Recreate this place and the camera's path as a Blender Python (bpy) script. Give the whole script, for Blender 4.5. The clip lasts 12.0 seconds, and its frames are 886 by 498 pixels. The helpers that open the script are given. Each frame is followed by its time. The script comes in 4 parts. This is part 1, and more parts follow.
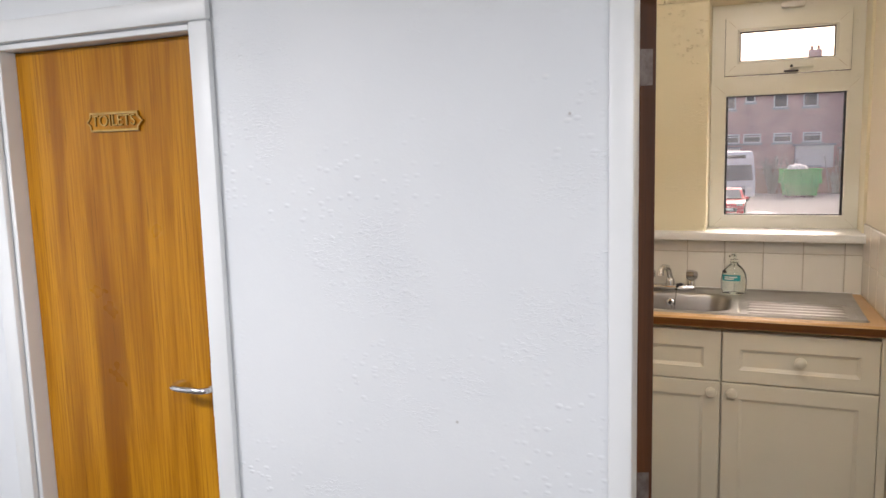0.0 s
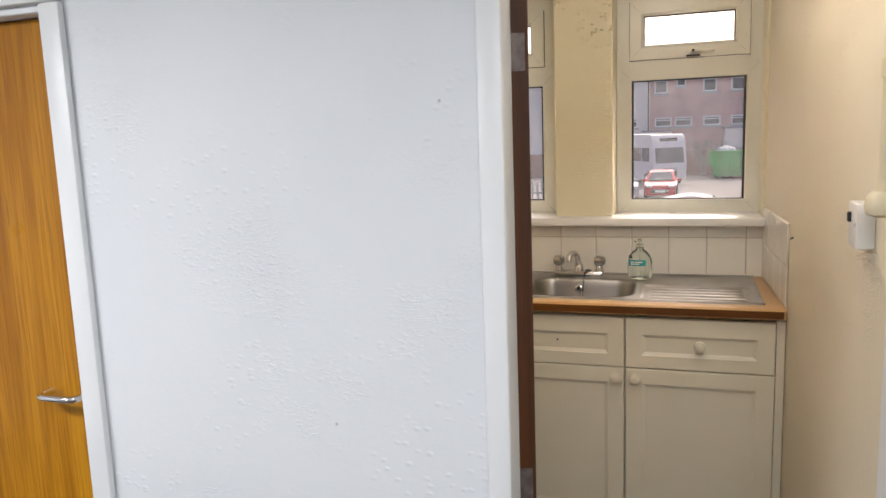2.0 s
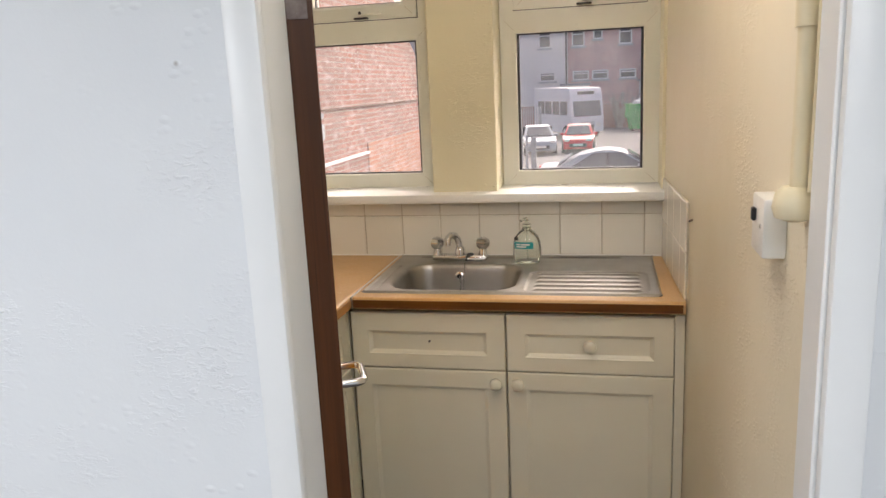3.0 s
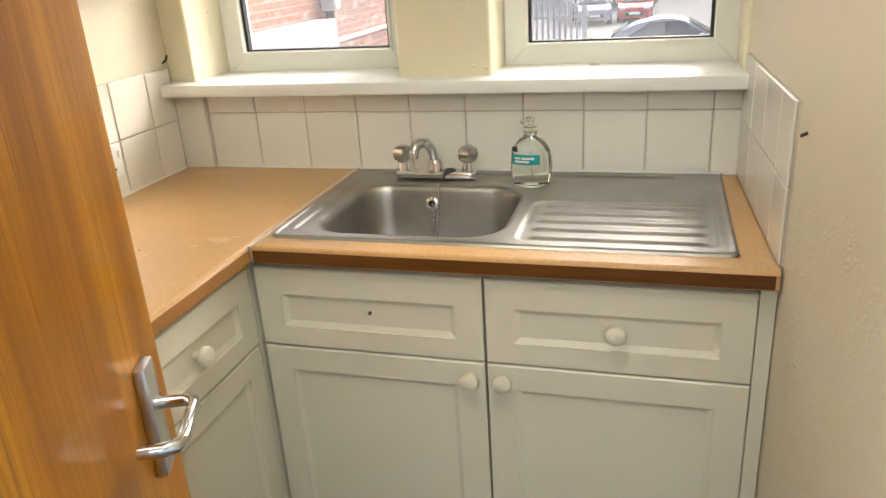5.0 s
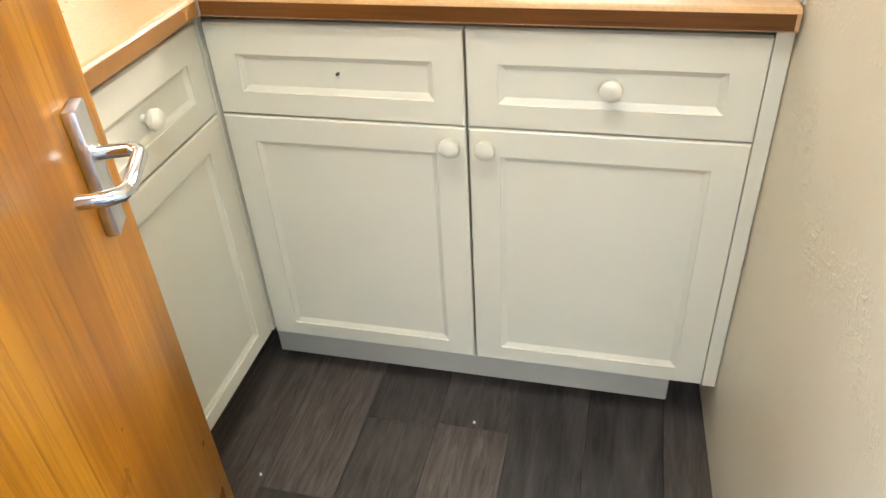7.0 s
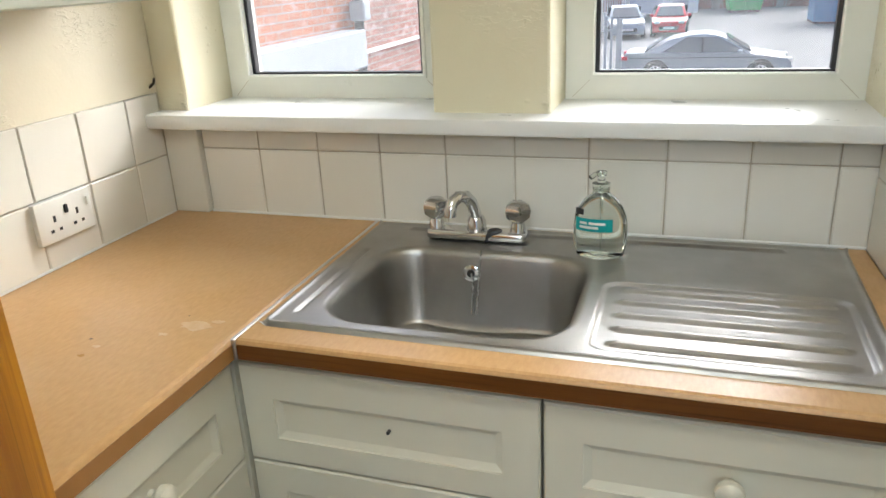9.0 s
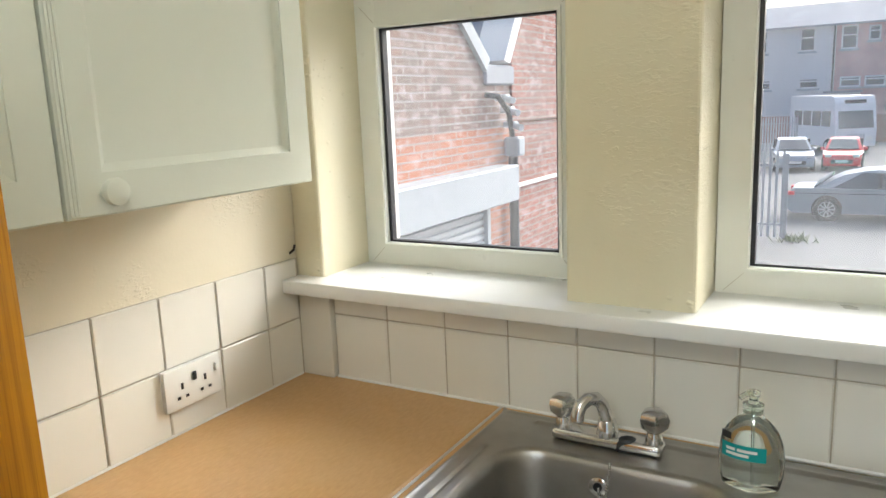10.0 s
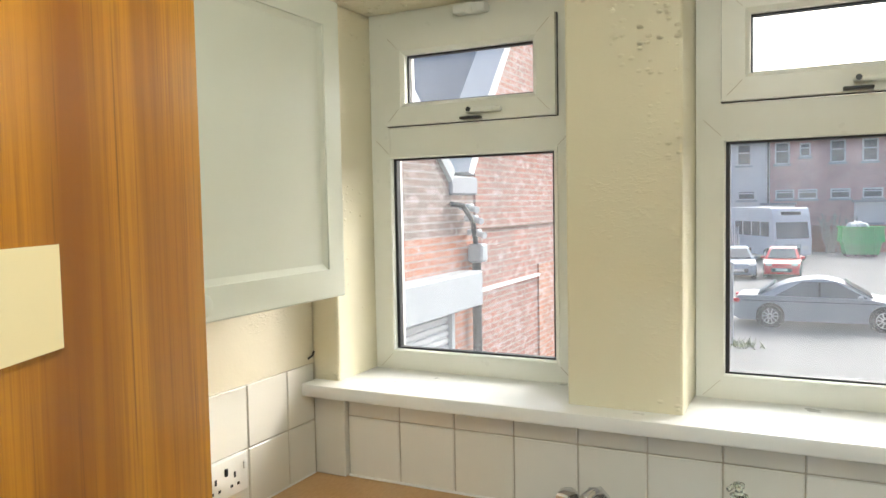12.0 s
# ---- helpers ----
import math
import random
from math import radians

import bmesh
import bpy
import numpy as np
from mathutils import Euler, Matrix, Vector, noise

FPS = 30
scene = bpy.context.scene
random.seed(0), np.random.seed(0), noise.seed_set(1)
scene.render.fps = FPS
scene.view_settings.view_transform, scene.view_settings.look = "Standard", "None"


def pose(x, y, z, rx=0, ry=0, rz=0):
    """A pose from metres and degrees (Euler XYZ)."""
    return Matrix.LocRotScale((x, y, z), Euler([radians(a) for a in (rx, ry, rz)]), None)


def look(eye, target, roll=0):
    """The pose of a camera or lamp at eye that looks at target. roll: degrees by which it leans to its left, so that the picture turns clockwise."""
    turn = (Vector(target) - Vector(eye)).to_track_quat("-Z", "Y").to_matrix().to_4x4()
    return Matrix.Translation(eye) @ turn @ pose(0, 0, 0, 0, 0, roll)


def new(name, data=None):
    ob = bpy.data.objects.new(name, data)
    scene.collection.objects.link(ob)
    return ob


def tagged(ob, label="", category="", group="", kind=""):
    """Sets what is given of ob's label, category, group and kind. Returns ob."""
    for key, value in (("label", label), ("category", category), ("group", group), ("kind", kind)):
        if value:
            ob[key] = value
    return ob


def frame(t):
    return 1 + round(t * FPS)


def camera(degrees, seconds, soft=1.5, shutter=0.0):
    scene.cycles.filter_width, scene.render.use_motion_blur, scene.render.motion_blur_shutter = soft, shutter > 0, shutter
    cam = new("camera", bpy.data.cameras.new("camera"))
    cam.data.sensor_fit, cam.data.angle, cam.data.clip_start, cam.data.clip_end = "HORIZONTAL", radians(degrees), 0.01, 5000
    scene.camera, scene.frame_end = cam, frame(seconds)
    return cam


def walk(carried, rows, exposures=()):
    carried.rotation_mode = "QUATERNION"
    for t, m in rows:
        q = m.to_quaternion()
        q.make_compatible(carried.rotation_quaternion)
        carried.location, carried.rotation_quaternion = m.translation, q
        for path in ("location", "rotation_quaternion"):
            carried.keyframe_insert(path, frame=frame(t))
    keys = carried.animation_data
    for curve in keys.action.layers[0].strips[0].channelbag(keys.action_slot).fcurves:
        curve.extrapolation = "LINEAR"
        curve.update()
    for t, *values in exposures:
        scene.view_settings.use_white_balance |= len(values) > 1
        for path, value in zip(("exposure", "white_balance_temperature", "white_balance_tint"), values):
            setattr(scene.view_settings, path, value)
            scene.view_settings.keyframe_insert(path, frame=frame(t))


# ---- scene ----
cam = camera(61.5, 12.0)
PATH = [
    (0, (0.091, 0.199, 1.517), (-0.677, 2.028, 1.26), -1.5),
    (0.5, (0.295, 0.133, 1.522), (-0.683, 1.857, 1.259), -0.3),
    (1, (0.348, 0.106, 1.52), (-0.671, 1.81, 1.283), -0.2),
    (1.5, (0.295, 0.173, 1.516), (-0.606, 1.943, 1.28), -0.7),
    (2, (0.206, 0.32, 1.521), (-0.416, 2.197, 1.221), -2.1),
    (2.5, (0.24, 0.539, 1.528), (-0.228, 2.446, 1.146), -2.6),
    (3, (0.302, 0.824, 1.543), (-0.126, 2.731, 1.119), -2.7),
    (3.2, (0.287, 0.934, 1.529), (-0.104, 2.844, 1.085), -2.0),
    (4.8, (0.326, 1.689, 1.464), (-0.274, 3.481, 0.808), -4.0),
    (5, (0.319, 1.724, 1.439), (-0.228, 3.503, 0.708), -3.8),
    (5.5, (0.296, 1.765, 1.373), (-0.16, 3.479, 0.449), -2.6),
    (6, (0.288, 1.765, 1.336), (-0.15, 3.4, 0.27), -2.4),
    (6.5, (0.282, 1.768, 1.301), (-0.148, 3.337, 0.138), -3.1),
    (6.7, (0.282, 1.77, 1.292), (-0.148, 3.323, 0.108), -3.5),
    (8.3, (0.180, 1.964, 1.393), (-0.267, 3.679, 0.466), -3.0),
    (8.5, (0.172, 1.998, 1.413), (-0.305, 3.737, 0.548), -3.4),
    (9, (0.172, 2.108, 1.434), (-0.438, 3.878, 0.730), -2.9),
    (9.5, (0.168, 2.2, 1.484), (-0.596, 3.971, 0.955), -1.5),
    (10, (0.168, 2.239, 1.544), (-0.823, 3.934, 1.162), -2.3),
    (10.5, (0.152, 2.231, 1.58), (-0.943, 3.884, 1.321), -1.9),
    (11, (0.15, 2.2, 1.598), (-0.928, 3.875, 1.419), -1.1),
    (11.5, (0.145, 2.145, 1.61), (-0.852, 3.874, 1.476), -1.0),
    (12, (0.14, 2.002, 1.598), (-0.748, 3.791, 1.483), -1.1),
]
walk(cam, [(t, look(eye, target, roll)) for t, eye, target, roll in PATH],
     [(0, 0.9, 6650, 19), (2.0, 0.85, 6600, 17), (3.2, 0.88, 6500, 15), (5.0, 1.3, 6100, 8), (5.5, 1.62, 5900, 8), (6.5, 2.15, 5700, 9),
      (8.3, 1.55, 5550, 7), (9.0, 1.12, 5450, 5), (10.0, 0.98, 5600, 4), (12.0, 1.08, 5700, 3)])

# ---- light ----
FLOOR, CEIL = -0.10, 2.32
world = bpy.data.worlds.new("sky")
scene.world = world
world.use_nodes = True
wn = world.node_tree
sky = wn.nodes.new("ShaderNodeTexSky")
sky.sky_type, sky.sun_disc, sky.sun_elevation, sky.sun_rotation = "NISHITA", False, radians(33), radians(22)
sky.air_density, sky.dust_density, sky.ozone_density = 0.7, 9.0, 0.4
wn.nodes["Background"].inputs["Strength"].default_value = 0.15
wn.links.new(sky.outputs[0], wn.nodes["Background"].inputs["Color"])


def lamp(name, kind, m, energy, color, **more):
    data = bpy.data.lights.new(name, kind)
    data.energy, data.color = energy, color
    if kind == "SUN":
        data.angle = radians(more["angle"])
    if kind == "POINT":
        data.shadow_soft_size = more["radius"]
    if kind == "AREA":
        data.shape, data.size, data.size_y = "RECTANGLE", more["w"], more["h"]
    ob = new(name, data)
    ob.matrix_world = m
    return ob


lamp("sun", "SUN", look((3.6, 9, 6.4), (0, 0, 0)), 1.0, (1, 0.97, 0.92), angle=50)
# unseen kitchen source, added to brighten the side walls and open door
lamp("kitchen_fill", "POINT", pose(0.05, 2.25, 2.17), 5.0, (1, 0.95, 0.86), radius=0.08)
# unseen hall lamps, added: one evens the hall, one shines into the kitchen
lamp("hall_fill", "AREA", pose(-1.9, 0.2, 2.235), 29, (0.9, 0.96, 1.0), w=1.1, h=0.3)
lamp("doorway_fill", "AREA", pose(0.4, 0.1, 2.235), 17, (0.9, 0.96, 1.0), w=1.1, h=0.3)

# ---- materials ----


class Mat:
    def __init__(self, name, color, rough=0.5, metal=0.0):
        self.m = bpy.data.materials.new(name)
        self.m.use_nodes = True
        self.t = self.m.node_tree
        self.b = self.t.nodes["Principled BSDF"]
        self.b.inputs["Base Color"].default_value = (*color, 1)
        self.b.inputs["Roughness"].default_value = rough
        self.b.inputs["Metallic"].default_value = metal
        self.co = self.n("ShaderNodeTexCoord").outputs["Object"]

    def n(self, kind, **sets):
        node = self.t.nodes.new(kind)
        for k, v in sets.items():
            node.inputs[k].default_value = v
        return node

    def link(self, a, b):
        self.t.links.new(a, b)

    def noise(self, scale, detail=4, stretch=(1, 1, 1), rough=0.55, warp=0.0):
        mp = self.n("ShaderNodeMapping")
        mp.inputs["Scale"].default_value = stretch
        self.link(self.co, mp.inputs[0])
        tx = self.n("ShaderNodeTexNoise", Scale=scale, Detail=detail, Roughness=rough, Distortion=warp)
        self.link(mp.outputs[0], tx.inputs["Vector"])
        return tx.outputs["Fac"]

    def ramp(self, fac, stops):
        r = self.n("ShaderNodeValToRGB")
        e = r.color_ramp.elements
        while len(e) < len(stops):
            e.new(0.5)
        for el, (p, c) in zip(e, stops):
            el.position, el.color = p, (*c, 1) if len(c) == 3 else c
        self.link(fac, r.inputs[0])
        return r.outputs[0]

    def grey(self, fac, a, b):
        return self.ramp(fac, [(a, (0, 0, 0)), (b, (1, 1, 1))])

    def math(self, op, a, b):
        m = self.n("ShaderNodeMath")
        m.operation = op
        for i, v in enumerate((a, b)):
            if isinstance(v, (int, float)):
                m.inputs[i].default_value = v
            else:
                self.link(v, m.inputs[i])
        return m.outputs[0]

    def mix(self, fac, a, b, mode="MIX"):
        m = self.n("ShaderNodeMix")
        m.data_type, m.blend_type = "RGBA", mode
        for i, v in ((0, fac), (6, a), (7, b)):
            if isinstance(v, (int, float)):
                m.inputs[i].default_value = v
            elif isinstance(v, tuple):
                m.inputs[i].default_value = (*v, 1)
            else:
                self.link(v, m.inputs[i])
        return m.outputs[2]

    def color(self, out):
        self.link(out, self.b.inputs["Base Color"])
        return self

    def roughness(self, fac, lo, hi):
        r = self.n("ShaderNodeMapRange")
        r.inputs["To Min"].default_value, r.inputs["To Max"].default_value = lo, hi
        self.link(fac, r.inputs[0])
        self.link(r.outputs[0], self.b.inputs["Roughness"])
        return self

    def bump(self, fac, strength, dist=0.01):
        b = self.n("ShaderNodeBump", Strength=strength, Distance=dist)
        self.link(fac, b.inputs["Height"])
        if self.b.inputs["Normal"].is_linked:
            self.link(self.b.inputs["Normal"].links[0].from_socket, b.inputs["Normal"])
        self.link(b.outputs[0], self.b.inputs["Normal"])
        return self

    def dots(self, scale, radius, share, stretch=(1, 1, 1)):
        """Scattered soft round spots; only a share of the cells holds one."""
        mp = self.n("ShaderNodeMapping")
        mp.inputs["Scale"].default_value = stretch
        self.link(self.co, mp.inputs[0])
        vo = self.n("ShaderNodeTexVoronoi", Scale=scale)
        self.link(mp.outputs[0], vo.inputs["Vector"])
        spot = self.ramp(vo.outputs["Distance"], [(0.0, (1, 1, 1)), (radius, (0, 0, 0))])
        cell = self.n("ShaderNodeSeparateColor")
        self.link(vo.outputs["Color"], cell.inputs[0])
        return self.math("MULTIPLY", spot, self.math("LESS_THAN", cell.outputs[0], share))

    def random(self):
        return self.n("ShaderNodeObjectInfo").outputs["Random"]


def painted(name, a, b, rough=0.5, patches=0.6, blister=0.5, relief=0.004, grain=52, lumps=0.45, rise=0.003):
    """Old painted plaster: faint stains, fine orange peel, clusters of blisters and pits."""
    m = Mat(name, a, rough)
    m.color(m.mix(m.grey(m.noise(1.7, 5), 0.35, 0.75), a, b))
    m.bump(m.noise(160, 2), 0.12, 0.002)
    m.bump(m.noise(9, 3), 0.2, 0.006)
    spots = m.grey(m.noise(95, 3, (0.7, 0.7, 1.5), warp=0.6), 0.5, 0.72)
    where = m.grey(m.noise(3.6, 5), patches, patches + 0.14)
    m.bump(m.math("MULTIPLY", spots, where), blister, relief)
    m.bump(m.math("MULTIPLY", m.dots(grain, 0.4, 0.5, (0.75, 0.75, 1.2)), m.grey(m.noise(3.2, 4), 0.48, 0.6)), lumps, rise)
    pits = m.dots(7, 0.035, 0.45)
    m.color(m.mix(m.math("MULTIPLY", pits, 0.7), m.b.inputs["Base Color"].links[0].from_socket, (0.2, 0.17, 0.13)))
    m.bump(pits, -0.5, 0.002)
    m.roughness(m.noise(6, 3), rough - 0.08, rough + 0.1)
    return m.m


def plain(name, a, b, rough=0.45, scale=5.0, metal=0.0, bump=0.06):
    m = Mat(name, a, rough, metal)
    m.color(m.mix(m.grey(m.noise(scale, 5), 0.3, 0.75), a, b))
    m.roughness(m.noise(scale * 4, 3), max(0.03, rough - 0.08), rough + 0.1)
    if bump:
        m.bump(m.noise(scale * 40, 2), bump, 0.002)
    return m.m


def veneer(name, dark, mid, light, rough=0.28, lie=False):
    m = Mat(name, mid, rough)
    sa, sb = ((0.35, 5, 5), (0.12, 5, 5)) if lie else ((5, 5, 0.35), (5, 5, 0.12))
    big = m.noise(2.2, 4, sa, warp=0.6)
    fine = m.noise(26, 6, sb, 0.7)
    base = m.ramp(big, [(0.3, dark), (0.5, mid), (0.72, light)])
    streak = m.mix(m.math("MULTIPLY", m.grey(fine, 0.46, 0.66), 0.7), base, dark)
    fleck = m.grey(m.noise(48, 3, (0.07, 4, 4) if lie else (4, 4, 0.07), 0.5), 0.62, 0.72)
    m.color(m.mix(m.math("MULTIPLY", fleck, 0.55), streak, tuple(0.45 * v for v in dark)))
    m.bump(fleck, -0.2, 0.001)
    m.bump(fine, 0.08, 0.001)
    m.roughness(m.noise(8, 3), rough - 0.06, rough + 0.12)
    m.b.inputs["Coat Weight"].default_value = 0.1
    m.b.inputs["Specular IOR Level"].default_value = 0.22
    m.b.inputs["Coat Roughness"].default_value = 0.18
    return m.m


HALL = painted("hall_white_paint", (0.76, 0.79, 0.81), (0.71, 0.745, 0.77), 0.55, 0.55, 0.5)
CREAM = painted("cream_wall_paint", (0.79, 0.725, 0.57), (0.75, 0.68, 0.51), 0.42, 0.54, 0.7, 0.004, 95)
PILLAR = painted("blistered_cream_paint", (0.78, 0.725, 0.54), (0.73, 0.67, 0.475), 0.36, 0.5, 0.45, 0.004, 70, 1.0, 0.008)
# the sink worktop's lip is darker brown than the side worktop's tan one
EDGEW = veneer("dark_brown_edge", (0.09, 0.034, 0.008), (0.16, 0.06, 0.012), (0.22, 0.09, 0.018), 0.35, True)
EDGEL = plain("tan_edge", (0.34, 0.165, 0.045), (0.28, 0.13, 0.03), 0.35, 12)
CEILP = painted("ceiling_paint", (0.8, 0.78, 0.72), (0.76, 0.74, 0.68), 0.7)
GLOSSW = plain("white_gloss_paint", (0.80, 0.82, 0.82), (0.74, 0.765, 0.77), 0.35, 3)
SILLW = plain("sill_paint", (0.84, 0.84, 0.82), (0.79, 0.785, 0.75), 0.3, 4)
UPVC = plain("cream_white_plastic", (0.80, 0.80, 0.73), (0.755, 0.75, 0.67), 0.3, 6, bump=0)
GASKET = plain("black_rubber", (0.012, 0.012, 0.014), (0.02, 0.02, 0.022), 0.5)
UNIT = plain("cream_unit_foil", (0.74, 0.705, 0.575), (0.71, 0.67, 0.535), 0.38, 4)
WUNIT = plain("wall_unit_foil", (0.72, 0.74, 0.65), (0.69, 0.705, 0.61), 0.38, 4)
PLINTH = plain("plinth_board", (0.55, 0.52, 0.44), (0.46, 0.43, 0.36), 0.5, 6)
DOORW = veneer("teak_veneer", (0.25, 0.085, 0.003), (0.43, 0.178, 0.005), (0.57, 0.26, 0.012))
LIPW = veneer("dark_lipping", (0.06, 0.022, 0.008), (0.10, 0.036, 0.012), (0.15, 0.055, 0.016), 0.4)
CHROME = plain("chrome", (0.75, 0.75, 0.76), (0.68, 0.68, 0.69), 0.1, 20, 1.0, 0)
ALU = plain("satin_aluminium", (0.70, 0.69, 0.68), (0.67, 0.66, 0.65), 0.3, 4, 1.0, 0)
BRASS = plain("aged_brass", (0.55, 0.37, 0.13), (0.30, 0.18, 0.05), 0.35, 40, 1.0)
BLACKP = plain("black_plastic", (0.015, 0.015, 0.017), (0.03, 0.03, 0.03), 0.4)
SOCKET = plain("white_plastic", (0.82, 0.81, 0.77), (0.78, 0.77, 0.72), 0.3, 8, bump=0)
PIPE = plain("painted_conduit", (0.78, 0.70, 0.50), (0.70, 0.62, 0.42), 0.35, 8)
TEAL = plain("teal_label", (0.01, 0.30, 0.30), (0.02, 0.36, 0.36), 0.4)
PAPER = plain("cream_paper", (0.85, 0.72, 0.42), (0.82, 0.69, 0.40), 0.7, 3)
HINGE = plain("worn_hinge_steel", (0.22, 0.18, 0.16), (0.10, 0.07, 0.06), 0.5, 50, 0.5, 0)
MARK = plain("limescale", (0.68, 0.52, 0.33), (0.62, 0.42, 0.22), 0.6, 60)
CHAIN = plain("chain_steel", (0.5, 0.5, 0.5), (0.35, 0.35, 0.35), 0.25, 60, 1.0, 0)


def steel():
    m = Mat("brushed_steel", (0.62, 0.60, 0.57), 0.28, 1.0)
    m.color(m.mix(m.grey(m.noise(5, 5), 0.35, 0.7), (0.47, 0.46, 0.44), (0.34, 0.325, 0.30)))
    m.bump(m.noise(60, 3, (0.06, 1, 1)), 0.05, 0.001)
    m.roughness(m.noise(14, 4, (0.3, 1, 1)), 0.27, 0.45)
    return m.m


def tile():
    m = Mat("glazed_tile", (0.79, 0.775, 0.72), 0.12)
    m.color(m.mix(m.math("MULTIPLY", m.random(), 0.6), (0.79, 0.765, 0.70), (0.74, 0.71, 0.62)))
    m.bump(m.noise(14, 2), 0.1, 0.004)
    m.roughness(m.noise(20, 3), 0.08, 0.22)
    return m.m


def worktop():
    m = Mat("worktop_laminate", (0.5, 0.28, 0.1), 0.35)
    fine = m.noise(140, 4, (1, 0.35, 1))
    big = m.noise(4, 5)
    c = m.mix(m.grey(fine, 0.3, 0.7), (0.60, 0.37, 0.155), (0.53, 0.31, 0.12))
    c = m.mix(m.math("MULTIPLY", m.grey(big, 0.5, 0.75), 0.35), c, (0.66, 0.47, 0.26))
    m.color(c).roughness(m.noise(12, 4), 0.22, 0.42)
    m.bump(fine, 0.05, 0.001)
    return m.m


def floorplank():
    m = Mat("grey_vinyl_plank", (0.05, 0.045, 0.04), 0.38)
    off = m.n("ShaderNodeVectorMath")
    off.operation = "ADD"
    comb = m.n("ShaderNodeCombineXYZ")
    r = m.random()
    for i in range(3):
        m.link(m.math("MULTIPLY", r, 37.0 + 11 * i), comb.inputs[i])
    m.link(m.co, off.inputs[0])
    m.link(comb.outputs[0], off.inputs[1])
    m.co = off.outputs[0]
    grain = m.noise(30, 6, (2.4, 0.22, 1), 0.7, 0.8)
    big = m.noise(4, 3, (2, 0.4, 1), warp=1.5)
    c = m.ramp(grain, [(0.3, (0.026, 0.021, 0.018)), (0.52, (0.082, 0.068, 0.058)), (0.75, (0.145, 0.122, 0.104))])
    tone = m.ramp(r, [(0.0, (0.35, 0.35, 0.36)), (0.5, (0.85, 0.83, 0.8)), (1.0, (1.5, 1.42, 1.35))])
    c = m.mix(1.0, c, tone, "MULTIPLY")
    c = m.mix(m.math("MULTIPLY", m.grey(big, 0.45, 0.7), 0.4), c, (0.12, 0.10, 0.087))
    m.color(c).bump(grain, 0.15, 0.001).roughness(grain, 0.3, 0.5)
    return m.m


def brickmat(name, a, b, mortar, soot=0.0, scale=1.0):
    m = Mat(name, a, 0.85)
    sep, com = m.n("ShaderNodeSeparateXYZ"), m.n("ShaderNodeCombineXYZ")
    m.link(m.co, sep.inputs[0])
    m.link(m.math("ADD", sep.outputs[0], sep.outputs[1]), com.inputs[0])
    m.link(sep.outputs[2], com.inputs[1])
    bt = m.n("ShaderNodeTexBrick")
    for k, v in (("Scale", 1.0), ("Brick Width", 0.225), ("Row Height", 0.075), ("Mortar Size", 0.008)):
        bt.inputs[k].default_value = v
    for k, v in (("Color1", a), ("Color2", b), ("Mortar", mortar)):
        bt.inputs[k].default_value = (*v, 1)
    m.link(com.outputs[0], bt.inputs["Vector"])
    stain = m.math("MULTIPLY", m.grey(m.noise(0.9, 5), 0.4, 0.7), 0.35 + soot)
    worn = m.math("MULTIPLY", m.grey(m.noise(5, 6, (1, 1, 2)), 0.5, 0.68), 0.5)
    m.color(m.mix(worn, m.mix(stain, bt.outputs["Color"], (0.16, 0.13, 0.12)), (0.55, 0.43, 0.40)))
    m.bump(bt.outputs["Fac"], -0.4, 0.01)
    return m.m


STEEL, TILE, WORKTOP, PLANK = steel(), tile(), worktop(), floorplank()
GROUT = plain("grout", (0.60, 0.55, 0.45), (0.38, 0.32, 0.24), 0.9, 9)
REDBR = brickmat("red_brick", (0.36, 0.14, 0.10), (0.28, 0.11, 0.08), (0.30, 0.26, 0.24), 0.1)
OLDBR = brickmat("sooty_brick", (0.27, 0.16, 0.13), (0.20, 0.14, 0.12), (0.36, 0.33, 0.31), 0.35)
ORBR = brickmat("orange_brick", (0.46, 0.18, 0.10), (0.40, 0.15, 0.085), (0.36, 0.29, 0.26))
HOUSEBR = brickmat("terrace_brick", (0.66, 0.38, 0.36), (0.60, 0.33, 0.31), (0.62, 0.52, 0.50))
RENDER = plain("white_render", (0.80, 0.79, 0.78), (0.74, 0.73, 0.72), 0.9, 0.6)
SLATE = plain("slate_roof", (0.34, 0.35, 0.39), (0.26, 0.27, 0.30), 0.7, 0.8)
GREYSTEEL = plain("galvanised_steel", (0.40, 0.43, 0.46), (0.34, 0.37, 0.40), 0.5, 6)
SHUTTER = plain("shutter_grey", (0.55, 0.57, 0.60), (0.48, 0.50, 0.52), 0.5, 3)
TARMAC = plain("worn_tarmac", (0.15, 0.148, 0.147), (0.20, 0.196, 0.193), 0.9, 0.35, bump=0.3)
WHITEV = plain("white_vehicle_paint", (0.80, 0.81, 0.83), (0.74, 0.75, 0.77), 0.3, 2, bump=0)
SILVER = plain("silver_car_paint", (0.36, 0.40, 0.45), (0.32, 0.36, 0.41), 0.3, 2, 0.15, 0)
REDV = plain("red_car_paint", (0.72, 0.02, 0.04), (0.64, 0.015, 0.03), 0.3, 2, bump=0)
GREENP = plain("green_bin_paint", (0.02, 0.50, 0.10), (0.02, 0.42, 0.08), 0.5, 1)
BLUEP = plain("blue_container_paint", (0.10, 0.32, 0.55), (0.08, 0.26, 0.46), 0.5, 1)
TYRE = plain("tyre_rubber", (0.02, 0.02, 0.02), (0.03, 0.03, 0.03), 0.8)
DARKGL = plain("dark_glass", (0.10, 0.11, 0.125), (0.13, 0.14, 0.15), 0.08, 1, bump=0)
TWIG = plain("grey_twigs", (0.38, 0.36, 0.33), (0.30, 0.28, 0.25), 0.9)
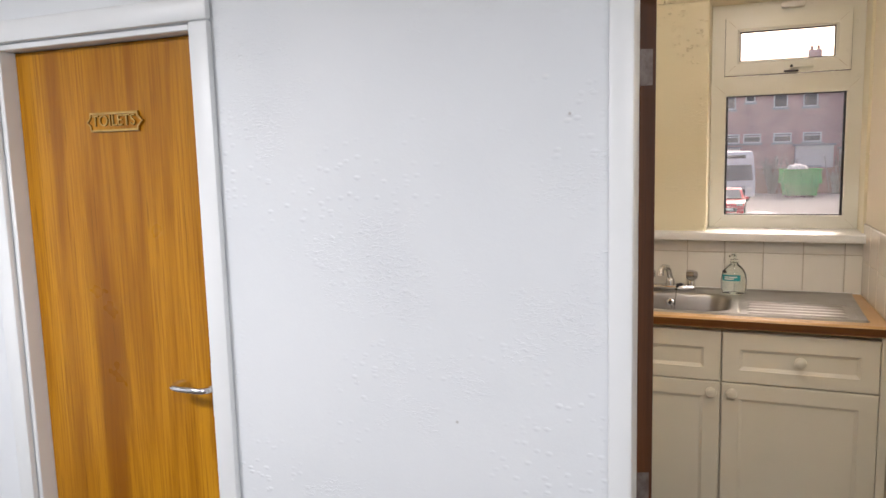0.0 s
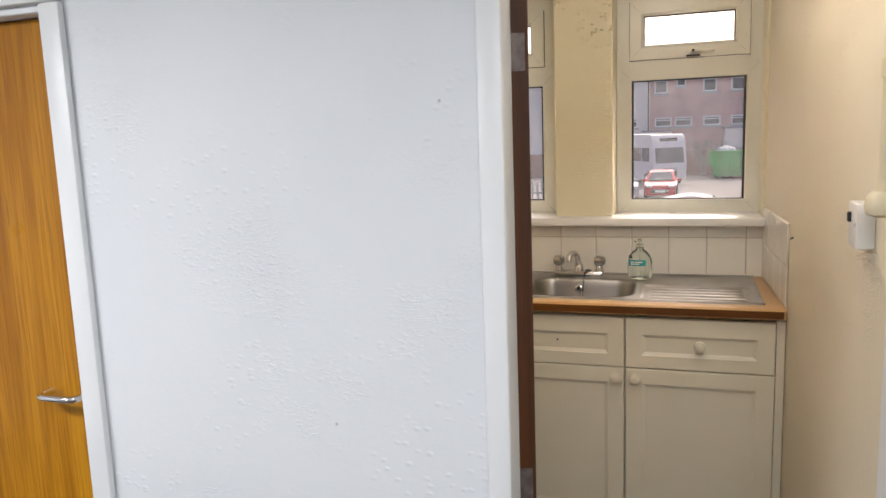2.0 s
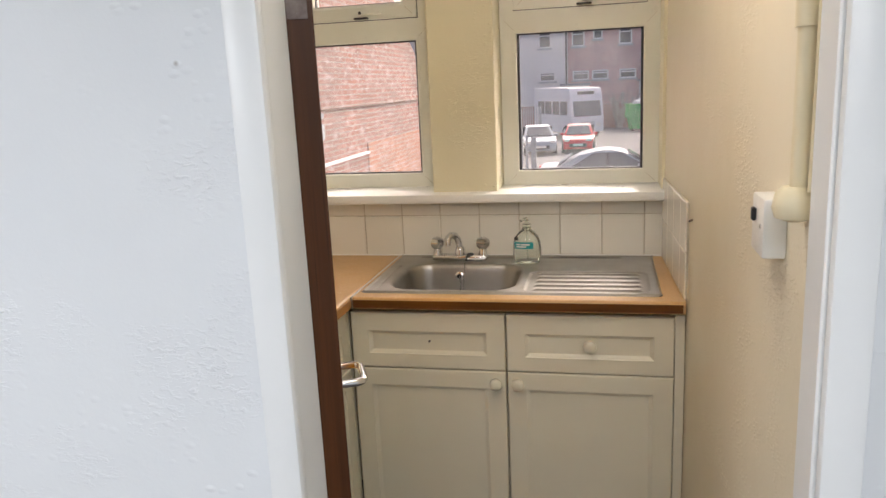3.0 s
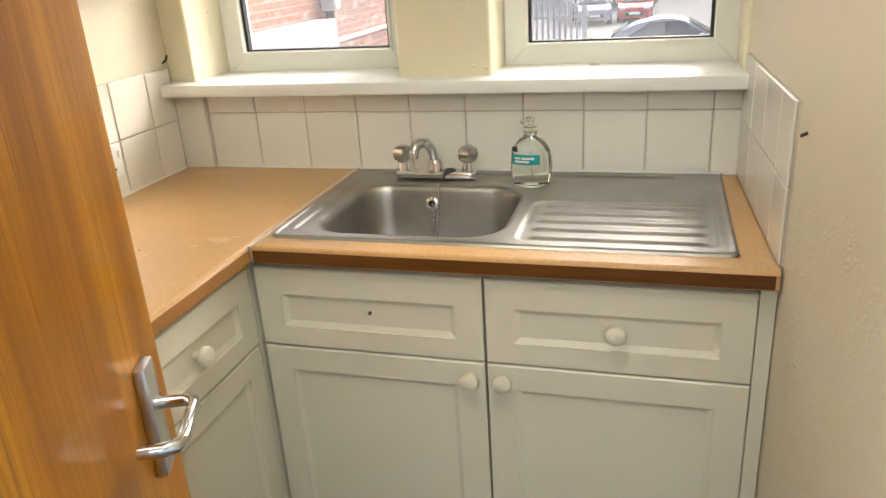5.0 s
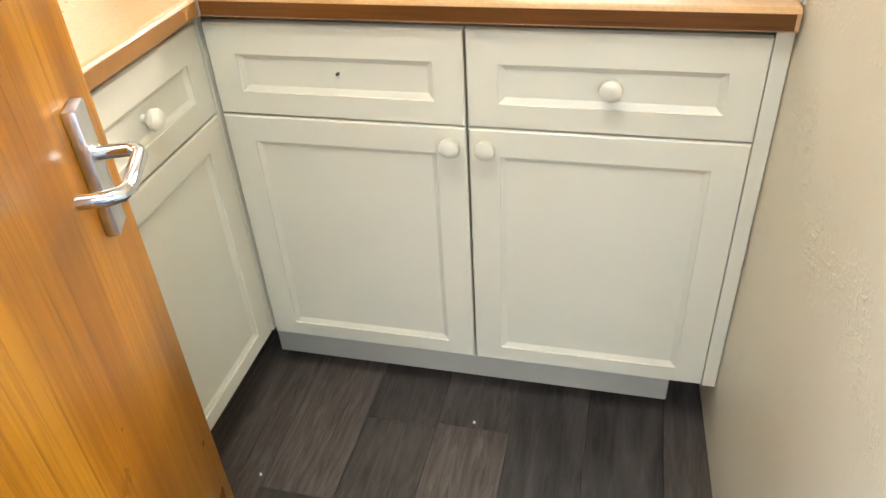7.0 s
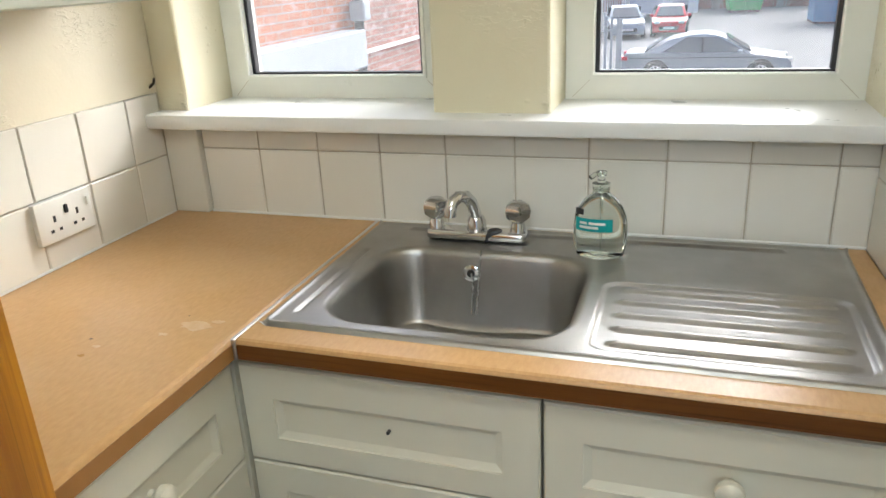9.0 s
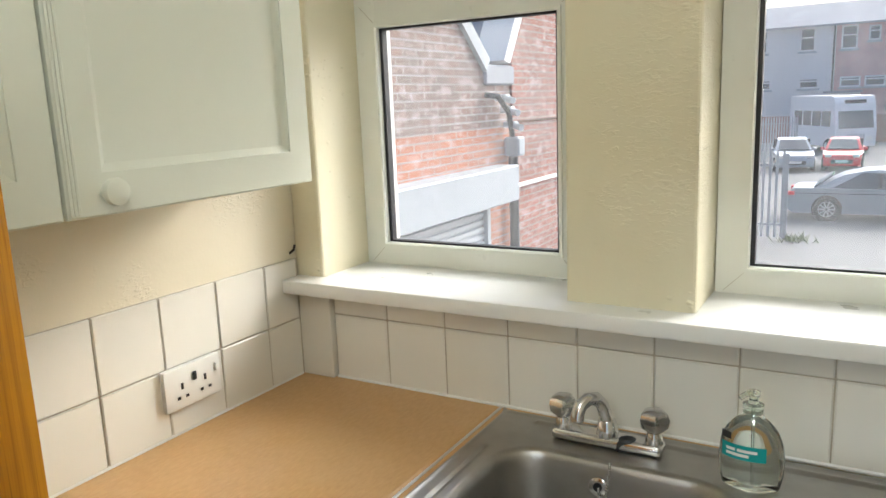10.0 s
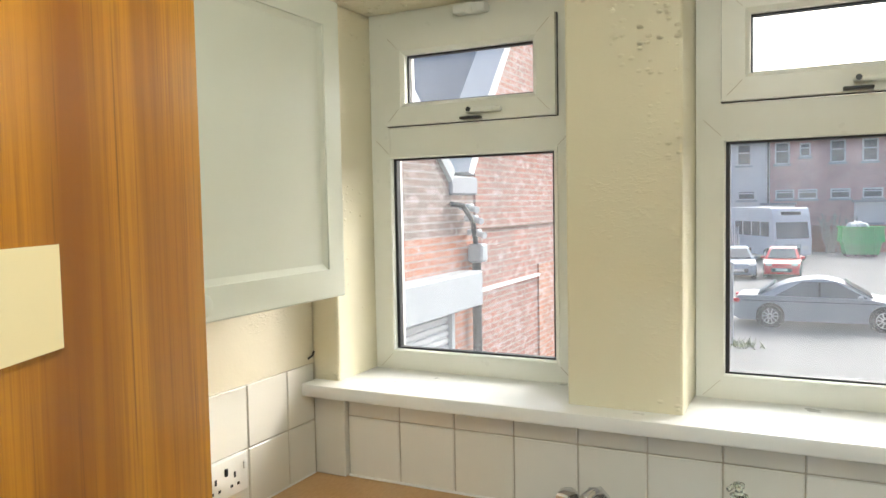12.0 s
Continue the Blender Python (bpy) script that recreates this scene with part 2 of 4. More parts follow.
WEED = plain("weed_green", (0.16, 0.20, 0.06), (0.11, 0.15, 0.05), 0.8)
BAGS = plain("pale_bags", (0.7, 0.7, 0.68), (0.55, 0.55, 0.54), 0.5, 3)


def glass(name, color=(1, 1, 1), rough=0.0, ior=1.45):
    m = Mat(name, color, rough)
    m.b.inputs["Transmission Weight"].default_value = 1.0
    m.b.inputs["IOR"].default_value = ior
    return m.m




def window_pane():
    """Clear glass under a thin uneven film of dirt and dried rain, with haze painted into it."""
    mat = glass("window_glass", (0.98, 0.98, 0.99), 0.0, 1.2)
    t = mat.node_tree
    n = {k: t.nodes.new("ShaderNode" + k) for k in ("TexCoord", "Mapping", "TexNoise", "MapRange", "BsdfTranslucent", "MixShader")}
    n["Mapping"].inputs["Scale"].default_value = (1, 1, 0.35)
    n["TexNoise"].inputs["Scale"].default_value = 16
    # the translucent share also stands in for haze over the view outside
    n["MapRange"].inputs["To Min"].default_value, n["MapRange"].inputs["To Max"].default_value = 0.008, 0.06
    n["BsdfTranslucent"].inputs["Color"].default_value = (0.9, 0.92, 0.96, 1)
    out = next(x for x in t.nodes if x.type == "OUTPUT_MATERIAL")
    t.links.new(n["TexCoord"].outputs["Object"], n["Mapping"].inputs[0])
    t.links.new(n["Mapping"].outputs[0], n["TexNoise"].inputs["Vector"])
    t.links.new(n["TexNoise"].outputs["Fac"], n["MapRange"].inputs[0])
    t.links.new(n["MapRange"].outputs[0], n["MixShader"].inputs[0])
    t.links.new(t.nodes["Principled BSDF"].outputs[0], n["MixShader"].inputs[1])
    t.links.new(n["BsdfTranslucent"].outputs[0], n["MixShader"].inputs[2])
    t.links.new(n["MixShader"].outputs[0], out.inputs["Surface"])
    return mat


PANE = window_pane()
CLEAR = glass("clear_plastic", (0.90, 0.95, 0.90), 0.03, 1.35)
# glow for the added ceiling fittings, which stay out of view
GLOW = Mat("lit_diffuser", (0.9, 0.9, 0.85), 0.4)
GLOW.b.inputs["Emission Color"].default_value = (1, 0.93, 0.8, 1)
GLOW.b.inputs["Emission Strength"].default_value = 3.0
GLOW = GLOW.m

# ---- mesh helpers ----


def box(bm, x0, x1, y0, y1, z0, z1, bev=0.0, seg=1):
    vs = [bm.verts.new((x, y, z)) for z in (z0, z1) for y in (y0, y1) for x in (x0, x1)]
    fs = [bm.faces.new([vs[i] for i in q]) for q in ((0, 2, 3, 1), (4, 5, 7, 6), (0, 1, 5, 4), (2, 6, 7, 3), (0, 4, 6, 2), (1, 3, 7, 5))]
    if bev:
        es = list({e for f in fs for e in f.edges})
        bmesh.ops.bevel(bm, geom=es, offset=bev, segments=seg, affect="EDGES", profile=0.5)
    return bm


def cyl(bm, a, b, r, r2=None, n=16, caps=True):
    a, b = Vector(a), Vector(b)
    d = b - a
    m = Matrix.Translation((a + b) / 2) @ d.to_track_quat("Z", "Y").to_matrix().to_4x4()
    bmesh.ops.create_cone(bm, cap_ends=caps, segments=n, radius1=r, radius2=r if r2 is None else r2, depth=d.length, matrix=m)
    return bm


def lathe(bm, prof, m=Matrix(), n=24, caps=True):
    """Turns a profile of (radius, height) about the z axis."""
    rings = []
    for r, z in prof:
        rings.append([bm.verts.new(m @ Vector((r * math.cos(2 * math.pi * i / n), r * math.sin(2 * math.pi * i / n), z))) for i in range(n)])
    for p, q in zip(rings, rings[1:]):
        for i in range(n):
            bm.faces.new((p[i], p[(i + 1) % n], q[(i + 1) % n], q[i]))
    if caps:
        bm.faces.new(rings[0][::-1])
        bm.faces.new(rings[-1])
    return bm


def tube(bm, pts, r, n=10):
    """A round bar along points."""
    pts = [Vector(p) for p in pts]
    rings = []
    for i, p in enumerate(pts):
        d = (pts[min(i + 1, len(pts) - 1)] - pts[max(i - 1, 0)]).normalized()
        u = d.orthogonal().normalized() if i == 0 else (rings[-1][1] - d * rings[-1][1].dot(d)).normalized()
        v = d.cross(u)
        rings.append(([bm.verts.new(p + r * (math.cos(2 * math.pi * k / n) * u + math.sin(2 * math.pi * k / n) * v)) for k in range(n)], u))
    for (p, _), (q, _) in zip(rings, rings[1:]):
        for i in range(n):
            bm.faces.new((p[i], p[(i + 1) % n], q[(i + 1) % n], q[i]))
    bm.faces.new(rings[0][0][::-1])
    bm.faces.new(rings[-1][0])
    return bm


def prism(bm, pts, axis, a, b):
    """A polygon of 2D points pushed along an axis from a to b."""
    def at(p, v):
        return {"x": (v, *p), "y": (p[0], v, p[1]), "z": (*p, v)}[axis]
    lo, hi = [bm.verts.new(at(p, a)) for p in pts], [bm.verts.new(at(p, b)) for p in pts]
    bm.faces.new(lo[::-1])
    bm.faces.new(hi)
    for i in range(len(pts)):
        j = (i + 1) % len(pts)
        bm.faces.new((lo[i], lo[j], hi[j], hi[i]))
    return bm


def mesh(name, bm, mat, smooth=False):
    bmesh.ops.recalc_face_normals(bm, faces=bm.faces[:])
    me = bpy.data.meshes.new(name)
    bm.to_mesh(me)
    bm.free()
    me.materials.append(mat)
    if smooth:
        me.shade_smooth()
        me.set_sharp_from_angle(angle=radians(38))
    return me


def part(name, bm, mat, parent=None, label="", smooth=False, m=None):
    ob = new(name, mesh(name, bm, mat, smooth))
    if m is not None:
        ob.matrix_basis = m
    if parent is not None:
        ob.parent = parent
    if label:
        ob["label"] = label
    return ob


def thing(name, label, category, at=(0, 0, 0), group="", rz=0):
    ob = new(name)
    ob.empty_display_size = 0.1
    ob.matrix_basis = pose(*at, 0, 0, rz)
    return tagged(ob, label, category, group)


def struct(name, bm, mat, label="", smooth=False):
    return tagged(part(name, bm, mat, None, label, smooth), kind="structure")


B = bmesh.new

# ---- structure ----
HF, KF = 1.772, 1.86  # hall face and kitchen face of the door wall


def right_x(y):
    """The kitchen's right wall runs slightly out of square."""
    return 0.535 - 0.044 * (y - 3.0)


struct("floor", box(B(), -3.4, 1.8, -2.8, 4.0, FLOOR - 0.2, FLOOR - 0.003), GASKET, "dark sub floor under grey wood-look planks")
struct("ceiling", box(B(), -3.4, 1.8, -2.8, 3.98, CEIL, CEIL + 0.15), CEILP, "plain off-white painted ceiling")
# door wall: pieces butt end to end round the two door openings
TD0, TD1, TDH = -1.986, -1.246, 1.864
KD0, KD1, KDH = -0.158, 0.577, 1.857
bm = B()
for x0, x1, z0, z1 in ((-3.2, TD0, FLOOR, CEIL), (TD0, TD1, TDH, CEIL), (TD1, KD0, FLOOR, CEIL), (KD0, KD1, KDH, CEIL), (KD1, 1.6, FLOOR, CEIL)):
    box(bm, x0, x1, HF, KF - 0.004, z0, z1)
struct("wall_doors", bm, HALL, "white painted hall wall with blistered patches")
bm = B()
for x0, x1, z0, z1 in ((-1.04, KD0, FLOOR, CEIL), (KD0, KD1, KDH, CEIL), (KD1, 0.75, FLOOR, CEIL)):
    box(bm, x0, x1, KF - 0.004, KF, z0, z1)
struct("wall_kitchen_south", bm, CREAM, "cream painted wall round the kitchen doorway")
struct("wall_hall_west", box(B(), -3.35, -3.2, -2.7, HF + 0.15, FLOOR, CEIL), HALL, "white painted hall wall")
struct("wall_hall_east", box(B(), 1.6, 1.75, -2.7, HF + 0.15, FLOOR, CEIL), HALL, "white painted hall wall")
struct("wall_hall_south", box(B(), -3.35, 1.75, -2.8, -2.7, FLOOR, CEIL), HALL, "white painted hall wall")
struct("wall_behind_toilet_door", box(B(), -2.4, -1.14, 1.99, 2.08, FLOOR, CEIL), HALL, "plain wall behind the toilet door")
struct("wall_kitchen_west", box(B(), -1.14, -1.04, KF, 3.98, FLOOR, CEIL), CREAM, "cream painted wall with blistered paint")
bm = prism(B(), [(right_x(KF), KF), (right_x(3.98), 3.98), (0.75, 3.98), (0.75, KF)], "z", FLOOR, CEIL)
struct("wall_kitchen_east", bm, CREAM, "cream painted wall with pits and scuffs")
# window wall
WX = ((-0.956, -0.348), (-0.099, 0.497))
SILLZ, HEADZ = 1.15, 2.12
bm = B()
box(bm, -1.04, 0.6, 3.607, 3.92, FLOOR, 1.115)
box(bm, -1.04, 0.6, 3.60, 3.92, HEADZ, CEIL)
for a, b, y in ((-1.04, WX[0][0], 3.592), (WX[0][1], WX[1][0], 3.60), (WX[1][1], 0.6, 3.60)):
    box(bm, a, b, y, 3.92, 1.115, HEADZ, 0.006, 2)
struct("wall_window", bm, PILLAR, "cream painted window wall with blistered pillar")
bm = box(B(), -1.036, 0.508, 3.53, 3.79, 1.116, SILLZ, 0.006, 2)
tagged(part("window_sill", bm, SILLW, None, "long white painted window sill", True), kind="structure")

# architraves and linings
bm = B()


def trim_ring(bm, x0, x1, top, w, y0, y1, bev=0.008):
    box(bm, x0 - w, x0, y0, y1, FLOOR, top, bev, 2)
    box(bm, x1, x1 + w, y0, y1, FLOOR, top, bev, 2)
    box(bm, x0 - w, x1 + w, y0, y1, top, top + w, bev, 2)


trim_ring(bm, TD0 + 0.004, TD1 - 0.004, TDH, 0.062, HF - 0.022, HF)
struct("trim_toilet_door", bm, GLOSSW, "white gloss architrave round the toilet door", True)
bm = B()
trim_ring(bm, KD0 + 0.022, KD1 - 0.014, KDH - 0.014, 0.052, HF - 0.022, HF)
struct("trim_kitchen_door", bm, GLOSSW, "white gloss architrave round the kitchen doorway", True)
bm = B()
for a, b, h in ((TD0, TD1, TDH), (KD0, KD1, KDH)):
    box(bm, a, a + 0.018, HF, KF - 0.006, FLOOR, h, 0.003)
    box(bm, b - 0.018, b, HF, KF - 0.006, FLOOR, h, 0.003)
    box(bm, a + 0.018, b - 0.018, HF, KF - 0.006, h - 0.018, h, 0.003)
struct("trim_linings", bm, GLOSSW, "white gloss door linings", True)
bm = B()
box(bm, -3.2, TD0 - 0.06, HF - 0.014, HF, FLOOR, FLOOR + 0.1, 0.004)
box(bm, TD1 + 0.06, KD0 - 0.06, HF - 0.014, HF, FLOOR, FLOOR + 0.1, 0.004)
struct("baseboard", bm, GLOSSW, "white gloss skirting board")

# ---- windows ----


def ring(bm, x0, x1, z0, z1, w, y0, y1, slope=0.0):
    """A mitred rectangular frame; w is one width or (left, right, bottom, top)."""
    l, r, b, t = w if isinstance(w, tuple) else (w, w, w, w)
    out = [(x0, z0), (x1, z0), (x1, z1), (x0, z1)]
    inn = [(x0 + l, z0 + b), (x1 - r, z0 + b), (x1 - r, z1 - t), (x0 + l, z1 - t)]
    inn2 = [(x0 + l + slope, z0 + b + slope), (x1 - r - slope, z0 + b + slope), (x1 - r - slope, z1 - t - slope), (x0 + l + slope, z1 - t - slope)]
    rows = [[bm.verts.new((x, y, z)) for x, z in pts] for pts, y in ((out, y1), (out, y0), (inn, y0), (inn2, y0 + slope), (inn2, y1))]
    for p, q in zip(rows, rows[1:] + rows[:1]):
        for i in range(4):
            bm.faces.new((p[i], p[(i + 1) % 4], q[(i + 1) % 4], q[i]))
    return bm


def window(name, x0, x1, gx0, gx1):
    w = tagged(new(name), "white plastic casement window with a top vent", "window", "kitchen windows", "structure")
    f = B()
    ring(f, x0, x1, SILLZ, HEADZ, (gx0 - x0, x1 - gx1, 0.05, 0.06), 3.775, 3.84, 0.0)
    box(f, gx0, gx1, 3.776, 3.84, 1.737, 1.812)
    part("window_frame", f, UPVC, w)
    bead = ring(B(), gx0 - 0.004, gx1 + 0.004, 1.197, 1.738, 0.006, 3.768, 3.80, 0.003)
    part("glazing_bead", bead, UPVC, w)
    gk = ring(B(), gx0 + 0.0045, gx1 - 0.0045, 1.2015, 1.7335, 0.009, 3.786, 3.806)
    part("gasket", gk, GASKET, w, "black rubber gasket")
    p = part("pane", box(B(), gx0 + 0.01, gx1 - 0.01, 3.800, 3.804, 1.207, 1.729), PANE, w)
    p.visible_shadow = False
    s = part("sash", ring(B(), gx0 - 0.002, gx1 + 0.004, 1.816, 2.06, 0.048, 3.755, 3.82, 0.01), UPVC, w, "", False)
    part("seal", ring(B(), gx0 + 0.055, gx1 - 0.053, 1.873, 2.003, 0.005, 3.782, 3.80), GASKET, s)
    p = part("pane", box(B(), gx0 + 0.05, gx1 - 0.05, 3.795, 3.799, 1.868, 2.008), PANE, s)
    p.visible_shadow = False
    part("sash_seal", ring(B(), gx0 - 0.0045, gx1 + 0.0065, 1.8135, 2.0625, 0.004, 3.7725, 3.777), GASKET, w, "dark line of the sash seal")
    joint = B()
    for x, sx in ((gx0, -1), (gx1, 1)):
        for z, sz, r, y in ((1.197, -1, 0.042, 3.7745), (1.738, 1, 0.042, 3.7745), (1.864, -1, 0.036, 3.7545), (2.012, 1, 0.036, 3.7545)):
            xi = x if y > 3.76 else x - sx * 0.046
            tube(joint, [(xi + sx * 0.005, y, z + sz * 0.005), (xi + sx * r, y, z + sz * r)], 0.0007, 4)
    part("mitre_joint", joint, GROUT, w, "fine mitred corner joints")
    cx = (gx0 + gx1) / 2 + 0.02
    lv = box(B(), cx - 0.01, cx + 0.085, 3.732, 3.752, 1.833, 1.845, 0.004, 2)
    part("vent_lever", lv, UPVC, s, "pale plastic vent lever", True)
    h = B()
    cyl(h, (cx, 3.728, 1.841), (cx, 3.756, 1.841), 0.006)
    box(h, cx - 0.028, cx + 0.028, 3.735, 3.757, 1.818, 1.825, 0.002, 2)
    part("handle", h, BLACKP, s, "small dark metal vent catch", True)
    c = B()
    box(c, cx - 0.045, cx + 0.045, 3.74, 3.776, 2.085, 2.108, 0.006, 2)
    cyl(c, (cx, 3.735, 2.095), (cx, 3.745, 2.095), 0.012)
    part("head_bracket", c, SILLW, w, "small white bracket at the window head", True)
    return w


window("window_1", WX[0][0] + 0.002, -0.362, -0.896, -0.424)
window("window_2", WX[1][0] + 0.002, WX[1][1] + 0.004, -0.039, 0.443)

# ---- wall tiles: backing grout, then each tile a piece ----
back = struct("wall_tiles_back", box(B(), -0.938, 0.51, 3.603, 3.607, 0.90, 1.115), GROUT, "row of cream glazed tiles under the sill")
box_l = struct("pipe_boxing", box(B(), -1.034, -0.94, 3.585, 3.607, 0.90, 1.115, 0.002), TILE, "tiled boxing in the corner")
left = struct("wall_tiles_left", box(B(), -1.04, -1.036, 2.1, 3.59, 0.90, 1.192), GROUT, "cream glazed tiles above the worktop")
right = struct("wall_tiles_right", prism(B(), [(right_x(3.02) - 0.004, 3.02), (right_x(3.6) - 0.004, 3.6), (right_x(3.6), 3.6), (right_x(3.02), 3.02)], "z", 0.90, 1.19), GROUT, "cream glazed tile upstand beside the sink")


def tile_piece(parent, w, h, m, cache={}):
    key = (round(w, 4), round(h, 4))
    if key not in cache:
        cache[key] = mesh("tile", box(B(), 0, w, -0.004, 0.001, 0, h, 0.0025, 1), TILE)
    ob = new("tile", cache[key])
    ob.matrix_basis = m
    ob.parent = parent
    return ob


JX = [0.439 - 0.153 * k for k in range(10)]
rnd = random.Random(3)
for k, x in enumerate(JX):
    w = 0.067 if k == 0 else 0.153
    for z0, z1 in ((0.902, 1.058), (1.06, 1.115)):
        tile_piece(back, w - 0.0025, z1 - z0, pose(x + 0.001, 3.603, z0, rnd.uniform(-0.3, 0.3), 0, rnd.uniform(-0.25, 0.25)))
for k in range(10):
    y0 = 3.474 - 0.148 * k
    w = 0.11 if k == 0 else 0.148
    for z0, z1 in ((0.902, 1.042), (1.044, 1.192)):
        if y0 > 2.05:
            tile_piece(left, w - 0.002, z1 - z0, pose(-1.036, y0 + 0.001, z0, 0, rnd.uniform(-0.3, 0.3), 90 + rnd.uniform(-0.3, 0.3)))
SLANT = math.degrees(math.atan(-0.044))
for k in range(4):
    y1 = 3.59 - 0.153 * k
    y0 = max(y1 - 0.153, 3.02)
    for z0, z1 in ((0.902, 1.042), (1.044, 1.19)):
        tile_piece(right, y1 - y0 - 0.002, z1 - z0, pose(right_x(y1) - 0.005, y1, z0, 0, 0, -90 - SLANT))

# ---- doors ----
door = tagged(new("door_1"), "teak veneered toilet door, closed, with brass sign", "door", kind="structure")
part("leaf", box(B(), TD0 + 0.02, TD1 - 0.02, 1.822, 1.852, FLOOR + 0.006, TDH - 0.021, 0.002), DOORW, door)


def lever(bm, x, y, z, s, side):
    """A bent bar lever that stands out by -y and returns towards the door."""
    pts = [(x, y, z), (x, y - 0.045, z), (x + s * 0.008, y - 0.056, z), (x + s * 0.02, y - 0.06, z), (x + s * 0.095, y - 0.06, z - side), (x + s * 0.112, y - 0.054, z - side), (x + s * 0.118, y - 0.04, z - side), (x + s * 0.118, y - 0.008, z - side)]
    return tube(bm, pts, 0.0095, 12)


h = part("handle_plate", box(B(), TD1 - 0.058, TD1 - 0.021, 1.814, 1.822, 0.79, 0.95, 0.003, 2), ALU, door, "satin metal plate", True)
part("lever", lever(B(), TD1 - 0.034, 1.815, 0.886, -1, 0.0), CHROME, h, "polished metal lever", True)


def text_mesh(name, body, size, depth):
    c = bpy.data.curves.new(name, "FONT")
    c.body, c.size, c.extrude, c.align_x, c.align_y = body, size, depth, "CENTER", "CENTER"
    tmp = new(name, c)
    me = bpy.data.meshes.new_from_object(tmp.evaluated_get(bpy.context.evaluated_depsgraph_get()))
    bpy.data.objects.remove(tmp)
    bpy.data.curves.remove(c)
    return me


sign = thing("toilets_sign", "antique brass plate lettered TOILETS on the door", "sign", (-1.586, 1.822, 1.628))
prof = [(-0.09, -0.027), (0.088, -0.027), (0.09, -0.014), (0.105, 0), (0.09, 0.014), (0.088, 0.027), (-0.09, 0.027), (-0.092, 0.012), (-0.104, 0), (-0.092, -0.012)]
part("plate", prism(B(), prof, "y", -0.004, 0), DOORW, sign, "recessed wood-brown backing")
rim = B()
n = len(prof)
rows = [[rim.verts.new((x * a, y, z * b)) for x, z in prof] for a, b, y in ((1, 1, -0.001), (1, 1, -0.009), (0.955, 0.78, -0.009), (0.955, 0.78, -0.001))]
for p, q in zip(rows, rows[1:] + rows[:1]):
    for i in range(n):
        rim.faces.new((p[i], p[(i + 1) % n], q[(i + 1) % n], q[i]))
part("rim", rim, BRASS, sign)
me = text_mesh("letters", "TOILETS", 0.044, 0.003)
me.materials.append(BRASS)
ob = new("letters", me)
ob.matrix_basis = pose(-0.002, -0.006, 0.002, 90, 0, 0)
ob.parent = sign

# kitchen door, open into the kitchen
ANG = 113.3
kd = tagged(new("door_2"), "teak veneered kitchen door standing open, dark edge", "door", kind="structure")
kd.matrix_basis = pose(-0.146, KF + 0.002, 0, 0, 0, ANG)
LW, LZ0, LZ1 = 0.742, FLOOR + 0.006, KDH - 0.022
part("leaf", box(B(), 0.006, LW, -0.04, 0, LZ0, LZ1, 0.0015), DOORW, kd)
part("lipping", box(B(), 0, 0.006, -0.04, 0, LZ0, LZ1, 0.001), LIPW, kd, "dark stained edge lipping")
for z in (1.686, 0.74, 0.1):
    hg = B()
    box(hg, -0.003, 0.0, -0.032, 0.0, z - 0.038, z + 0.038)
    cyl(hg, (-0.003, 0.004, z - 0.038), (-0.003, 0.004, z + 0.038), 0.006)
    for k in (-0.026, 0, 0.026):
        cyl(hg, (-0.005, -0.018, z + k), (-0.003, -0.018, z + k), 0.005, n=8)
    part("hinge", hg, HINGE, kd, "worn steel butt hinge", True)
pl = part("handle_plate", box(B(), 0.612, 0.658, -0.058, -0.04, 0.77, 0.945, 0.004, 2), ALU, kd, "satin metal lever plate", True)
part("lever", lever(B(), 0.64, -0.05, 0.877, -1, 0.0), CHROME, pl, "polished metal lever", True)
pl = part("handle_plate", box(B(), 0.612, 0.658, 0.0, 0.01, 0.77, 0.945, 0.003, 2), ALU, kd, "satin metal lever plate", True)
bm = lever(B(), 0.64, 0.01, 0.877, -1, 0.0)
bmesh.ops.scale(bm, vec=(1, -1, 1), verts=bm.verts[:], space=Matrix.Translation((0, -0.01, 0)))
part("lever", bm, CHROME, pl, "polished metal lever", True)
notice = tagged(new("paper_notice"), "blank cream paper notice on the open door", "notice")
notice.matrix_basis = kd.matrix_basis @ pose(0.386, -0.041, 1.51)
part("sheet", box(B(), 0, 0.1, -0.0012, 0, 0, 0.068), PAPER, notice)

# ---- floor planks come last; kitchen units ----


def panel_front(bm, w, h, bx, bt, bb, t=0.018, depth=0.009, s=0.012):
    """A front with a sunk centre panel; lies in xz, faces -y, its lower left corner at the origin."""
    box(bm, 0, w, 0.0095, t, 0, h)
    o = [(0, 0), (w, 0), (w, h), (0, h)]
    e = 0.003
    o2 = [(e, e), (w - e, e), (w - e, h - e), (e, h - e)]
    i1 = [(bx, bb), (w - bx, bb), (w - bx, h - bt), (bx, h - bt)]
    i2 = [(bx + s, bb + s), (w - bx - s, bb + s), (w - bx - s, h - bt - s), (bx + s, h - bt - s)]
    rows = [[bm.verts.new((x, y, z)) for x, z in p] for p, y in ((o, 0.0094), (o, 0.0034), (o2, 0), (i1, 0), (i1, depth * 0.45), (i2, depth))]
    for p, q in zip(rows, rows[1:]):
        for i in range(4):
            bm.faces.new((p[i], p[(i + 1) % 4], q[(i + 1) % 4], q[i]))
    bm.faces.new(rows[-1])
    # take the slab's front away behind the sunk panel
    return bm


